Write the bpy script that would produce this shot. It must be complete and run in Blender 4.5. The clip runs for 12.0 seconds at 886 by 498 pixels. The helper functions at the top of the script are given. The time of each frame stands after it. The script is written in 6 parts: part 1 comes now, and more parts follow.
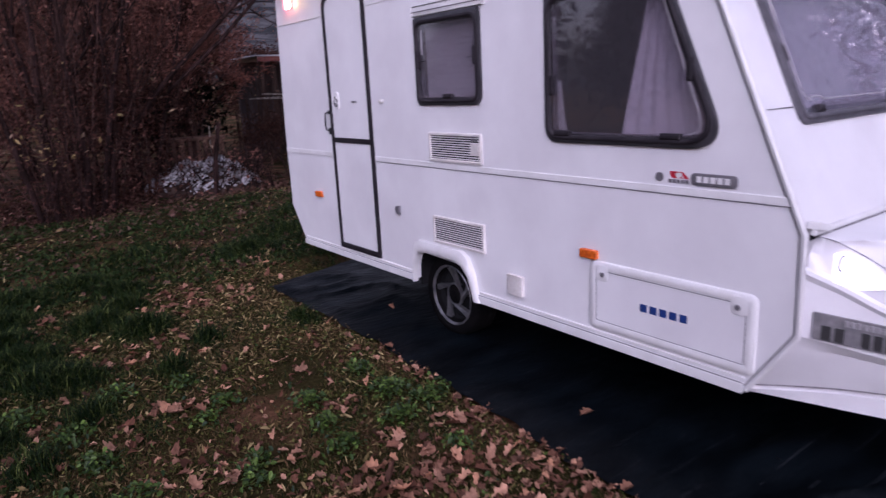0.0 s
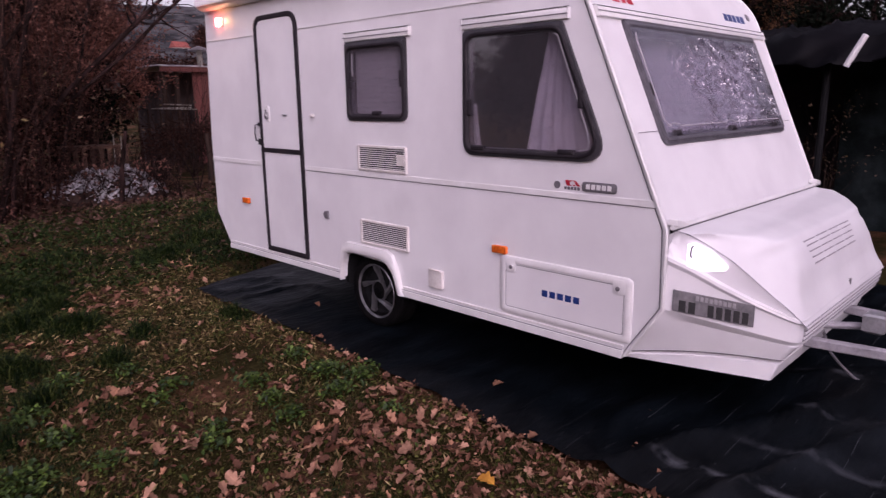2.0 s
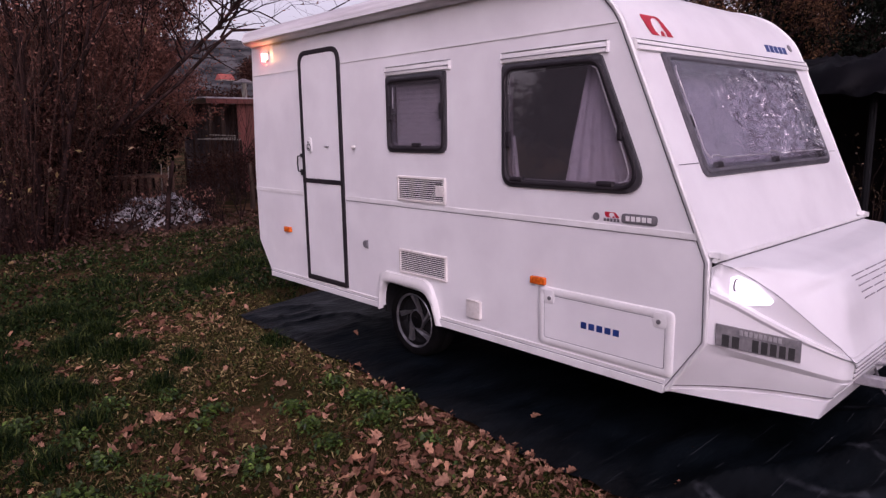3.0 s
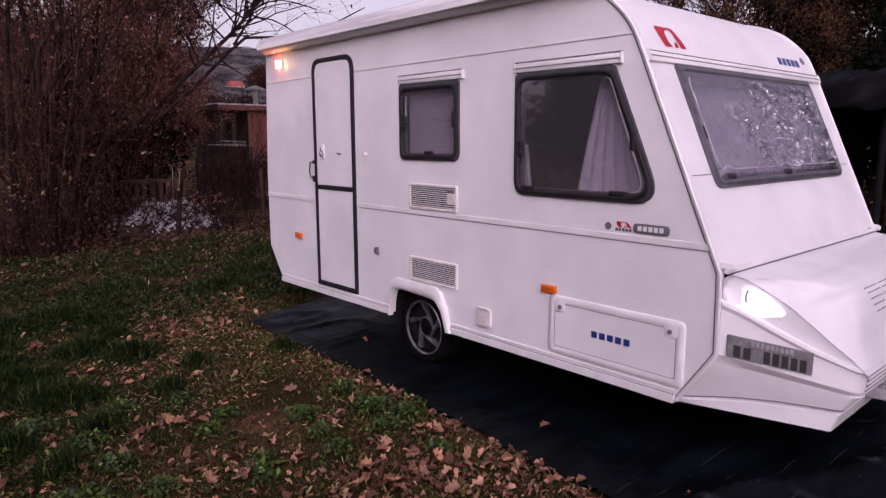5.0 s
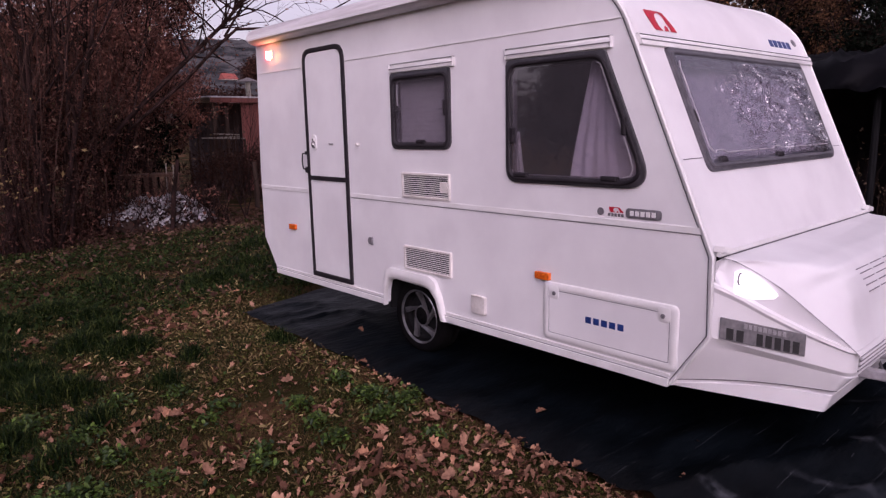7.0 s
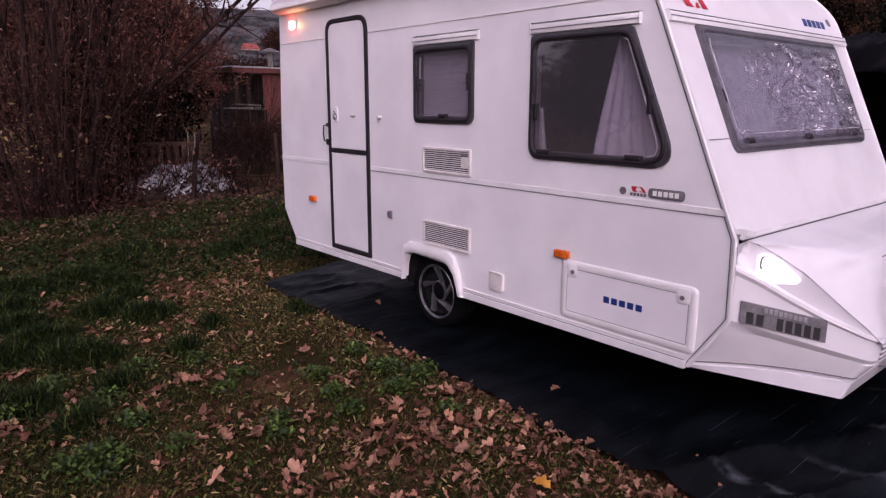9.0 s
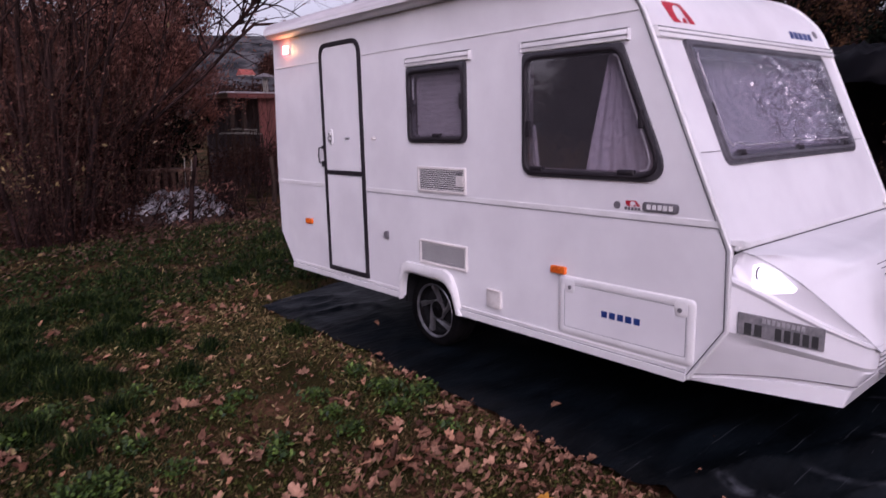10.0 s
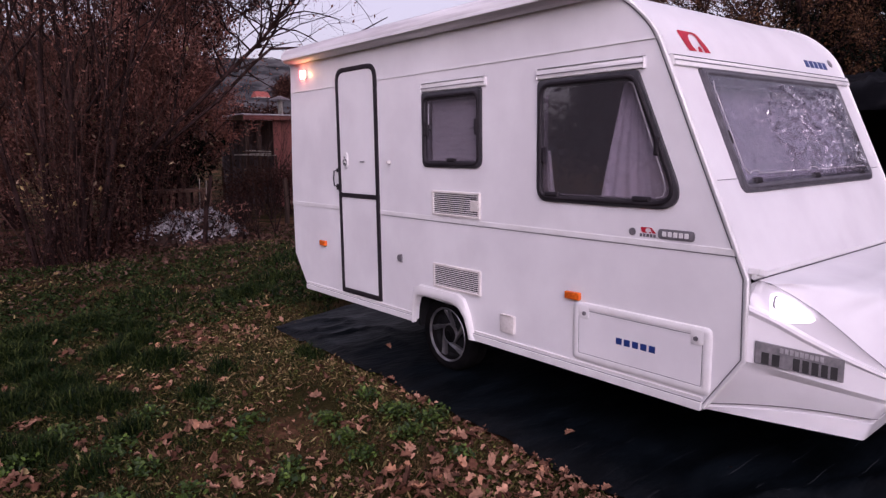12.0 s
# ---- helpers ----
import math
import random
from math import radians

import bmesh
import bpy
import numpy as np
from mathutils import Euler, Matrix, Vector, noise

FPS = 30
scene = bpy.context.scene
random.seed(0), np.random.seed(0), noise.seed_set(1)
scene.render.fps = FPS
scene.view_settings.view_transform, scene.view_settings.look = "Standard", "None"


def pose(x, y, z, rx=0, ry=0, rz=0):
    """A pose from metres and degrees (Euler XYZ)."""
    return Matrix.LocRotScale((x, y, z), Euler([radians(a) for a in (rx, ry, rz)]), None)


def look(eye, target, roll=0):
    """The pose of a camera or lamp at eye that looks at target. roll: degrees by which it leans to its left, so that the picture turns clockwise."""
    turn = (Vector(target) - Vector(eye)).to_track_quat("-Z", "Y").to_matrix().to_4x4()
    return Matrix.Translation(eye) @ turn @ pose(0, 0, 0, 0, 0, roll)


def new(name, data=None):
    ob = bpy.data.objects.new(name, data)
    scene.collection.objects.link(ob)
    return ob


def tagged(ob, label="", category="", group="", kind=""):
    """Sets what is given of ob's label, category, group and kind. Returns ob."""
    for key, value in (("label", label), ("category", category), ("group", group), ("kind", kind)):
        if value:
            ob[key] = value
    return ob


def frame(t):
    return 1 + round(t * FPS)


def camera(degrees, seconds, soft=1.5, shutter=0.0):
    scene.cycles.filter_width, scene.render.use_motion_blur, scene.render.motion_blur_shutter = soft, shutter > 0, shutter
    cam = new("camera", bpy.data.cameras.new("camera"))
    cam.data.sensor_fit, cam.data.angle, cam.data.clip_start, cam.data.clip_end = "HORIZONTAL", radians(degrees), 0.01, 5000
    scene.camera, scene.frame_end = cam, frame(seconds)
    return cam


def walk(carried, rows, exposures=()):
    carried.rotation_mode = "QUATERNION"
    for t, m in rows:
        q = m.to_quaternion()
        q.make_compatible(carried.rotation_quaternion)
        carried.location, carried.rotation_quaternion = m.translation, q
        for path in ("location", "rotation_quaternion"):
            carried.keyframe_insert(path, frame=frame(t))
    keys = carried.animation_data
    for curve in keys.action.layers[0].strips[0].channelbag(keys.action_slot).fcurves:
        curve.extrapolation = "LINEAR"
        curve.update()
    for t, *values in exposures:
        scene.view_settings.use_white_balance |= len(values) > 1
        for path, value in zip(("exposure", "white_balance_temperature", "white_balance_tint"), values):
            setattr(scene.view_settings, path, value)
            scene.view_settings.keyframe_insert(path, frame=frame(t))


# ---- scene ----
cam = camera(67.3, 12.0, 1.3, 0.8)
PATH = [
    (0, (-2.433, -1.27, 1.607), (-1.277, 0.291, 1.13), -2.9),
    (0.5, (-2.538, -1.434, 1.621), (-1.308, 0.073, 1.155), -3.4),
    (1, (-2.636, -1.568, 1.579), (-1.337, -0.108, 1.153), -1.8),
    (1.5, (-2.759, -1.545, 1.632), (-1.394, -0.158, 1.171), -3.3),
    (2, (-2.903, -1.574, 1.62), (-1.512, -0.204, 1.185), -0.7),
    (2.5, (-2.928, -1.585, 1.632), (-1.595, -0.146, 1.241), -1.1),
    (3, (-2.924, -1.579, 1.638), (-1.599, -0.122, 1.287), -0.9),
    (4.8, (-2.951, -1.568, 1.643), (-1.635, -0.096, 1.327), 0.1),
    (5, (-2.959, -1.575, 1.634), (-1.646, -0.102, 1.309), -0.2),
    (5.5, (-2.945, -1.585, 1.631), (-1.636, -0.111, 1.296), -0.4),
    (6, (-2.944, -1.585, 1.63), (-1.636, -0.112, 1.283), -1.0),
    (6.5, (-2.942, -1.585, 1.627), (-1.631, -0.116, 1.279), -1.1),
    (6.7, (-2.944, -1.587, 1.627), (-1.63, -0.12, 1.275), -1.2),
    (8.3, (-2.92, -1.6, 1.61), (-1.597, -0.142, 1.242), -0.9),
    (8.5, (-2.948, -1.604, 1.607), (-1.657, -0.126, 1.22), -1.0),
    (9, (-2.948, -1.581, 1.62), (-1.681, -0.093, 1.195), 0.1),
    (9.5, (-2.949, -1.59, 1.598), (-1.71, -0.079, 1.171), -1.3),
    (10, (-2.944, -1.595, 1.617), (-1.666, -0.101, 1.249), -1.3),
    (10.5, (-2.934, -1.603, 1.627), (-1.632, -0.123, 1.291), -1.6),
    (11, (-2.934, -1.594, 1.633), (-1.639, -0.102, 1.323), -1.1),
    (11.5, (-2.976, -1.584, 1.633), (-1.719, -0.055, 1.345), -0.8),
    (12, (-2.962, -1.583, 1.631), (-1.7, -0.061, 1.329), -0.8),
]
walk(cam, [(t, look(eye, target, roll)) for t, eye, target, roll in PATH], [(0, 0.45, 5540, 38), (0.5, 0.38, 5890, 41), (1, 0.38, 6190, 44), (3, 0.33, 6240, 45), (8, 0.33, 6240, 45), (9.3, 0.38, 6190, 44), (10, 0.33, 5940, 41), (11, 0.38, 6090, 43), (12, 0.38, 6090, 43)])


# ---- world and light ----
world = bpy.data.worlds.new("dusk_sky")
scene.world = world
world.use_nodes = True
wn, wl = world.node_tree.nodes, world.node_tree.links
sky = wn.new("ShaderNodeTexSky")
sky.sky_type, sky.sun_disc = "NISHITA", False
sky.sun_elevation, sky.sun_rotation = radians(9), radians(215)
sky.dust_density, sky.air_density = 3.0, 1.0
grey = wn.new("ShaderNodeHueSaturation")
grey.inputs["Saturation"].default_value = 0.25
wl.new(sky.outputs[0], grey.inputs["Color"])
wl.new(grey.outputs[0], wn["Background"].inputs["Color"])
wn["Background"].inputs["Strength"].default_value = 0.15

sun = new("sun", bpy.data.lights.new("sun", "SUN"))
sun.data.energy, sun.data.angle, sun.data.color = 1.55, radians(60), (1.0, 0.97, 0.97)
sun.matrix_world = look((-5.5, -6.5, 8.5), (0, 0, 0))


# ---- building helpers ----
class Shell:
    """Vertices and faces of one mesh."""

    def __init__(self):
        self.v, self.f = [], []

    def add(self, verts, faces):
        n = len(self.v)
        self.v += [tuple(p) for p in verts]
        self.f += [tuple(i + n for i in q) for q in faces]
        return self

    def box(self, c, s, m=None):
        x, y, z = (h / 2 for h in s)
        b = min(s) * 0.12
        pts = []
        for k, d in ((-z, b), (-z + b, 0), (z - b, 0), (z, b)):
            pts += [Vector((sx * (x - d), sy * (y - d), k)) for sx, sy in ((-1, -1), (1, -1), (1, 1), (-1, 1))]
        m = m or Matrix.Identity(3)
        fs = [(3, 2, 1, 0), (12, 13, 14, 15)]
        for r in range(3):
            fs += [(4 * r + i, 4 * r + (i + 1) % 4, 4 * r + 4 + (i + 1) % 4, 4 * r + 4 + i) for i in range(4)]
        return self.add([m @ p + Vector(c) for p in pts], fs)

    def tube(self, pts, radii, n=6, caps=True):
        pts = [Vector(p) for p in pts]
        if not hasattr(radii, "__len__"):
            radii = [radii] * len(pts)
        vs, fs, last = [], [], None
        for i, p in enumerate(pts):
            d = (pts[min(i + 1, len(pts) - 1)] - pts[max(i - 1, 0)]).normalized()
            a = last - d * last.dot(d) if last else d.orthogonal()
            if a.length < 1e-6:
                a = d.orthogonal()
            a.normalize()
            last, b = a, d.cross(a)
            vs += [p + radii[i] * (math.cos(2 * math.pi * k / n) * a + math.sin(2 * math.pi * k / n) * b) for k in range(n)]
        for i in range(len(pts) - 1):
            fs += [(n * i + k, n * i + (k + 1) % n, n * i + n + (k + 1) % n, n * i + n + k) for k in range(n)]
        if caps:
            fs += [tuple(range(n - 1, -1, -1)), tuple(range(len(vs) - n, len(vs)))]
        return self.add(vs, fs)

    def sweep(self, loop, profile, f, closed=True):
        """A profile of (inset, height) run along a loop of (u, v); f(u, v, h) is the place."""
        n, m, area = len(loop), len(profile), 0
        for i in range(n):
            (a, b), (c, d) = loop[i], loop[(i + 1) % n]
            area += a * d - b * c
        sign = 1 if area > 0 else -1
        vs = []
        for i in range(n):
            p = Vector(loop[i])
            q, r = Vector(loop[i - 1]), Vector(loop[(i + 1) % n])
            if not closed and i in (0, n - 1):
                q, r = (p, r) if i == 0 else (q, p)
            e = [Vector((-t.y, t.x)).normalized() * sign for t in (p - q, r - p) if t.length > 1e-9]
            w = sum(e, Vector((0, 0))) / len(e)
            w = w / max(w.length_squared, 0.25)
            vs += [f(p.x + w.x * o, p.y + w.y * o, h) for o, h in profile]
        fs = []
        for i in range(n if closed else n - 1):
            j = (i + 1) % n
            fs += [(i * m + k, j * m + k, j * m + k + 1, i * m + k + 1) for k in range(m - 1)]
        return self.add(vs, fs)

    def pad(self, loop, low, high, f, bevel=0.004):
        """A raised plate with a softened rim and a closed face."""
        n = len(self.v)
        self.sweep(loop, [(0, low), (0, high - bevel * 0.6), (bevel * 0.4, high - bevel * 0.2), (bevel, high)], f)
        self.f.append(tuple(range(n + 3, len(self.v), 4)))
        return self

    def loft(self, loops, f):
        """Rings of equal count joined in turn: (loop, height) pairs."""
        n, m = len(loops[0][0]), len(self.v)
        self.v += [tuple(f(u, v, h)) for loop, h in loops for u, v in loop]
        for r in range(len(loops) - 1):
            self.f += [(m + r * n + i, m + r * n + (i + 1) % n, m + r * n + n + (i + 1) % n, m + r * n + n + i) for i in range(n)]
        return self

    def lathe(self, c, axis_x, n=32):
        """Rings of (x offset, radius) round an axis along x through c."""
        vs, fs, m = [], [], len(axis_x)
        for k in range(n):
            a = 2 * math.pi * k / n
            vs += [Vector(c) + Vector((x, r * math.cos(a), r * math.sin(a))) for x, r in axis_x]
        for k in range(n):
            j = (k + 1) % n
            fs += [(k * m + i, j * m + i, j * m + i + 1, k * m + i + 1) for i in range(m - 1)]
        return self.add(vs, fs)


def part(name, made, material, parent=None, label="", smooth=False, kind="", category="", group=""):
    """Links a Shell or a bmesh as one mesh object."""
    data = bpy.data.meshes.new(name)
    if isinstance(made, Shell):
        data.from_pydata(made.v, [], made.f)
        bm = bmesh.new()
        bm.from_mesh(data)
        if len(bm.faces) < 20000:
            bmesh.ops.recalc_face_normals(bm, faces=bm.faces)
    else:
        bm = made
    if smooth:
        for q in bm.faces:
            q.smooth = True
        for e in bm.edges:
            if len(e.link_faces) == 2 and e.calc_face_angle(0) > radians(smooth if smooth is not True else 40):
                e.smooth = False
    bm.to_mesh(data)
    bm.free()
    data.materials.append(material)
    ob = new(name, data)
    if parent:
        ob.parent = parent
    return tagged(ob, label, category, group, kind)


def thing(name, label, category, group="", at=(0, 0, 0)):
    ob = new(name)
    ob.location = at
    ob.empty_display_size = 0.1
    return tagged(ob, label, category, group)


def quads(name, v, f, material, parent=None, label="", kind="", category="", smooth=False):
    """A mesh from arrays: v (n, 3), f (m, 3 or 4)."""
    data = bpy.data.meshes.new(name)
    n, m = f.shape
    data.vertices.add(len(v))
    data.vertices.foreach_set("co", np.asarray(v, np.float32).ravel())
    data.loops.add(n * m)
    data.loops.foreach_set("vertex_index", np.asarray(f, np.int32).ravel())
    data.polygons.add(n)
    data.polygons.foreach_set("loop_start", np.arange(0, n * m, m, dtype=np.int32))
    data.polygons.foreach_set("loop_total", np.full(n, m, np.int32))
    data.polygons.foreach_set("use_smooth", np.full(n, smooth))
    data.update(calc_edges=True)
    data.validate()
    data.materials.append(material)
    ob = new(name, data)
    if parent:
        ob.parent = parent
    return tagged(ob, label, category, "", kind)


def panel(outer, holes, f, thick):
    """A flat sheet with holes: loops of (u, v), f(u, v) the place, thick its thickness as a vector."""
    bm = bmesh.new()
    edges = []
    for loop in (outer, *holes):
        vs = [bm.verts.new(f(*p)) for p in loop]
        edges += [bm.edges.new((vs[i], vs[(i + 1) % len(vs)])) for i in range(len(vs))]
    bmesh.ops.triangle_fill(bm, use_beauty=True, use_dissolve=False, edges=edges)
    made = bmesh.ops.extrude_face_region(bm, geom=bm.faces[:])
    bmesh.ops.translate(bm, verts=[g for g in made["geom"] if isinstance(g, bmesh.types.BMVert)], vec=thick)
    bmesh.ops.recalc_face_normals(bm, faces=bm.faces)
    return bm


def round_loop(pts, radii, n=5):
    """A polygon with rounded corners."""
    out, k = [], len(pts)
    for i in range(k):
        p, q, r = Vector(pts[i]), Vector(pts[i - 1]), Vector(pts[(i + 1) % k])
        rad = radii[i] if hasattr(radii, "__len__") else radii
        a, b = (q - p).normalized(), (r - p).normalized()
        if rad <= 0:
            out.append(tuple(p))
            continue
        half = a.angle(b) / 2
        d = min(rad / math.tan(half), (q - p).length * 0.49, (r - p).length * 0.49)
        for s in range(n + 1):
            t = s / n
            out.append(tuple((1 - t) ** 2 * (p + a * d) + 2 * t * (1 - t) * p + t * t * (p + b * d)))
    return out


def rect(u0, v0, u1, v1, r=0.0, n=5):
    return round_loop([(u0, v0), (u1, v0), (u1, v1), (u0, v1)], r, n)


def side(u, v, h=0.0):
    """A place on the flank: u along the length, v up, h out of the wall."""
    return Vector((-h, u, v))


def smoothstep(t):
    t = min(max(t, 0.0), 1.0)
    return t * t * (3 - 2 * t)


# ---- materials ----
def mat(name, col, rough=0.5, metal=0.0, col2=None, scale=4.0, fine=60.0, fine_mix=0.3, bump=0.0, bump_scale=60.0, stretch=(1, 1, 1), low=0.4, high=0.65, island=None, coat=0.0, spec=0.5, rough2=None):
    m = bpy.data.materials.new(name)
    m.use_nodes = True
    nt = m.node_tree
    N, L = nt.nodes, nt.links
    p = N["Principled BSDF"]
    p.inputs["Metallic"].default_value = metal
    p.inputs["Roughness"].default_value = rough
    p.inputs["Coat Weight"].default_value = coat
    p.inputs["Specular IOR Level"].default_value = spec
    tc = N.new("ShaderNodeTexCoord")
    mp = N.new("ShaderNodeMapping")
    mp.inputs["Scale"].default_value = stretch
    L.new(tc.outputs["Object"], mp.inputs[0])

    def noise_at(s, detail=5.0):
        t = N.new("ShaderNodeTexNoise")
        t.inputs["Scale"].default_value, t.inputs["Detail"].default_value = s, detail
        L.new(mp.outputs[0], t.inputs["Vector"])
        return t

    ramp = N.new("ShaderNodeValToRGB")
    ramp.color_ramp.elements[0].position, ramp.color_ramp.elements[1].position = low, high
    c2 = col2 or tuple(c * 0.8 for c in col)
    ramp.color_ramp.elements[0].color, ramp.color_ramp.elements[1].color = (*c2, 1), (*col, 1)
    if island:
        geo = N.new("ShaderNodeNewGeometry")
        ramp.color_ramp.interpolation = "LINEAR"
        ramp.color_ramp.elements[0].position, ramp.color_ramp.elements[1].position = 0, 1
        for i, c in enumerate(island):
            e = ramp.color_ramp.elements.new((i + 1) / (len(island) + 1))
            e.color = (*c, 1)
        L.new(geo.outputs["Random Per Island"], ramp.inputs[0])
    else:
        L.new(noise_at(scale).outputs[0], ramp.inputs[0])
    small = noise_at(fine, 3.0)
    mul = N.new("ShaderNodeMixRGB")
    mul.blend_type = "OVERLAY"
    mul.inputs[0].default_value = fine_mix
    L.new(ramp.outputs[0], mul.inputs[1])
    L.new(small.outputs[0], mul.inputs[2])
    L.new(mul.outputs[0], p.inputs["Base Color"])
    if rough2 is not None:
        mr = N.new("ShaderNodeMapRange")
        mr.inputs["To Min"].default_value, mr.inputs["To Max"].default_value = rough, rough2
        mr.inputs["From Min"].default_value, mr.inputs["From Max"].default_value = 0.35, 0.65
        L.new(noise_at(scale * 2.3).outputs[0], mr.inputs[0])
        L.new(mr.outputs[0], p.inputs["Roughness"])
    if bump:
        bp = N.new("ShaderNodeBump")
        bp.inputs["Strength"].default_value, bp.inputs["Distance"].default_value = min(bump, 1.0), 0.01
        L.new(noise_at(bump_scale, 4.0).outputs[0], bp.inputs["Height"])
        L.new(bp.outputs[0], p.inputs["Normal"])
    return m


WHITE = mat("white_gelcoat", (0.79, 0.78, 0.78), 0.38, col2=(0.72, 0.705, 0.71), scale=2.2, fine=7, fine_mix=0.09, bump=0.06, bump_scale=7, coat=0.2, rough2=0.5)
PLASTIC = mat("white_plastic", (0.76, 0.75, 0.74), 0.42, col2=(0.7, 0.69, 0.67), scale=6, fine=40, fine_mix=0.08)
AWNING = mat("weathered_awning_cassette", (0.76, 0.75, 0.75), 0.5, col2=(0.4, 0.37, 0.38), scale=2.2, stretch=(5, 0.3, 5), fine=25, fine_mix=0.25, low=0.3, high=0.6)
CREAM = mat("aged_cream_plastic", (0.74, 0.7, 0.66), 0.5, scale=8)
BEAM = mat("dull_painted_steel", (0.36, 0.34, 0.36), 0.5, col2=(0.25, 0.24, 0.25), scale=7)
RUBBER = mat("black_rubber", (0.014, 0.011, 0.014), 0.55, col2=(0.024, 0.02, 0.023), scale=9, spec=0.25)
BLACK = mat("black_plastic", (0.02, 0.02, 0.022), 0.35, scale=10)
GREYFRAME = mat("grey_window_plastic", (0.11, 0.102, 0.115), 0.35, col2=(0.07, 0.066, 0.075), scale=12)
TYRE = mat("tyre_rubber", (0.003, 0.003, 0.0035), 0.9, col2=(0.006, 0.0055, 0.0055), scale=12, bump=0.2, bump_scale=90, spec=0.04)
ALLOY = mat("cast_alloy", (0.5, 0.4875, 0.5), 0.35, metal=0.9, col2=(0.275, 0.275, 0.2875), scale=14)
STEEL = mat("galvanised_steel", (0.5, 0.5, 0.51), 0.45, metal=0.7, scale=10)
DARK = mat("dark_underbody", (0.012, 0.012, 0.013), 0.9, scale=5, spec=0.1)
CABIN = mat("cabin_lining", (0.24, 0.2, 0.2), 0.8, scale=3)
PANE_EDGE = mat("polished_acrylic_edge", (0.36, 0.34, 0.36), 0.4, scale=20)
CURTAIN = mat("white_net_curtain", (0.8, 0.78, 0.79), 0.9, col2=(0.72, 0.7, 0.71), scale=20)
BLIND = mat("beige_pleated_blind", (0.575, 0.5725, 0.5584), 0.9, col2=(0.506, 0.5103, 0.4963), scale=15)
ORANGE = mat("orange_reflector", (0.85, 0.17, 0.01), 0.25, col2=(0.6, 0.1, 0.01), scale=60, coat=0.5)
RED = mat("red_vinyl", (0.55, 0.02, 0.04), 0.4, scale=20)
BLUE = mat("blue_vinyl", (0.015, 0.045, 0.2), 0.4, scale=20)
BADGE = mat("grey_badge", (0.16, 0.15, 0.16), 0.35, scale=30)
VENTGREY = mat("grey_vent_shadow", (0.24, 0.22, 0.24), 0.5, scale=30)
PLATE = mat("pressed_metal_plate", (0.22, 0.21, 0.215), 0.5, metal=0.3, col2=(0.16, 0.155, 0.16), scale=15)
EMBOSS = mat("embossed_metal", (0.36, 0.35, 0.355), 0.45, metal=0.3, scale=20)
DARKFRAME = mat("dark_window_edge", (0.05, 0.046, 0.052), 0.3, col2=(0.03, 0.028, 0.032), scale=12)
INK = mat("black_ink", (0.02, 0.02, 0.02), 0.5, scale=30)
TARP = mat("woven_weed_sheet", (0.003496, 0.005652, 0.007664), 0.42, col2=(0.001143, 0.002019, 0.002915), scale=1.9, fine=90, fine_mix=0.4, bump=0.6, bump_scale=12, stretch=(0.8, 2.6, 1), low=0.4, high=0.66, rough2=0.55, spec=0.075)
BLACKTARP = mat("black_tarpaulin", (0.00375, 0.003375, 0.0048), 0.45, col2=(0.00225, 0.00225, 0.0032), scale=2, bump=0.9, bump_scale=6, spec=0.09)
BACKSHEET = mat("dull_dark_sheet", (0.05, 0.043, 0.052), 0.8, col2=(0.025, 0.021, 0.026), scale=2, bump=0.5, bump_scale=6, spec=0.1)
OCHRE = mat("ochre_brown_foliage", (0.12, 0.062, 0.028), 0.8, col2=(0.02, 0.008, 0.005), island=[(0.024, 0.011, 0.007), (0.07, 0.034, 0.017), (0.04, 0.018, 0.01), (0.1, 0.052, 0.024)], fine_mix=0.1, spec=0.08)
BARK = mat("brown_bark", (0.036, 0.02, 0.018), 0.95, col2=(0.012, 0.007, 0.006), scale=9, stretch=(1, 1, 0.25), bump=0.8, bump_scale=25, spec=0.05)
STEMS = mat("thin_brown_stems", (0.075, 0.042, 0.03375), 0.95, col2=(0.02625, 0.015, 0.012), scale=9, stretch=(1, 1, 0.25), spec=0.05)
WOOD = mat("weathered_wood", (0.17, 0.115, 0.09), 0.85, col2=(0.09, 0.062, 0.05), scale=5, stretch=(1, 1, 0.15), bump=0.3)
REDWOOD = mat("red_brown_boards", (0.2, 0.06, 0.05), 0.85, col2=(0.13, 0.045, 0.036), scale=3, stretch=(1, 1, 0.1), bump=0.2)
ROOFING = mat("grey_roof_sheet", (0.24, 0.22, 0.22), 0.8, col2=(0.15, 0.135, 0.135), scale=2)
TILE = mat("red_roof_tiles", (0.32, 0.07, 0.05), 0.8, col2=(0.22, 0.06, 0.05), scale=1.5, fine=6)
RENDERWALL = mat("pale_house_render", (0.45, 0.36, 0.3), 0.9, scale=0.6)
BRUSHLEAF = mat("dry_brown_foliage", (0.2306, 0.1107, 0.08115), 0.8, col2=(0.05533, 0.02213, 0.01568), island=[(0.083, 0.03412, 0.0249), (0.1844, 0.07931, 0.0581), (0.1199, 0.05072, 0.03689), (0.2306, 0.1107, 0.07931), (0.1568, 0.07378, 0.05164)], fine_mix=0.1, spec=0.08)
YELLOWLEAF = mat("yellowing_leaves", (0.26, 0.19, 0.075), 0.8, col2=(0.1, 0.055, 0.03), island=[(0.1, 0.06, 0.028), (0.19, 0.13, 0.055), (0.14, 0.1, 0.04), (0.24, 0.17, 0.08)], fine_mix=0.1, spec=0.1)
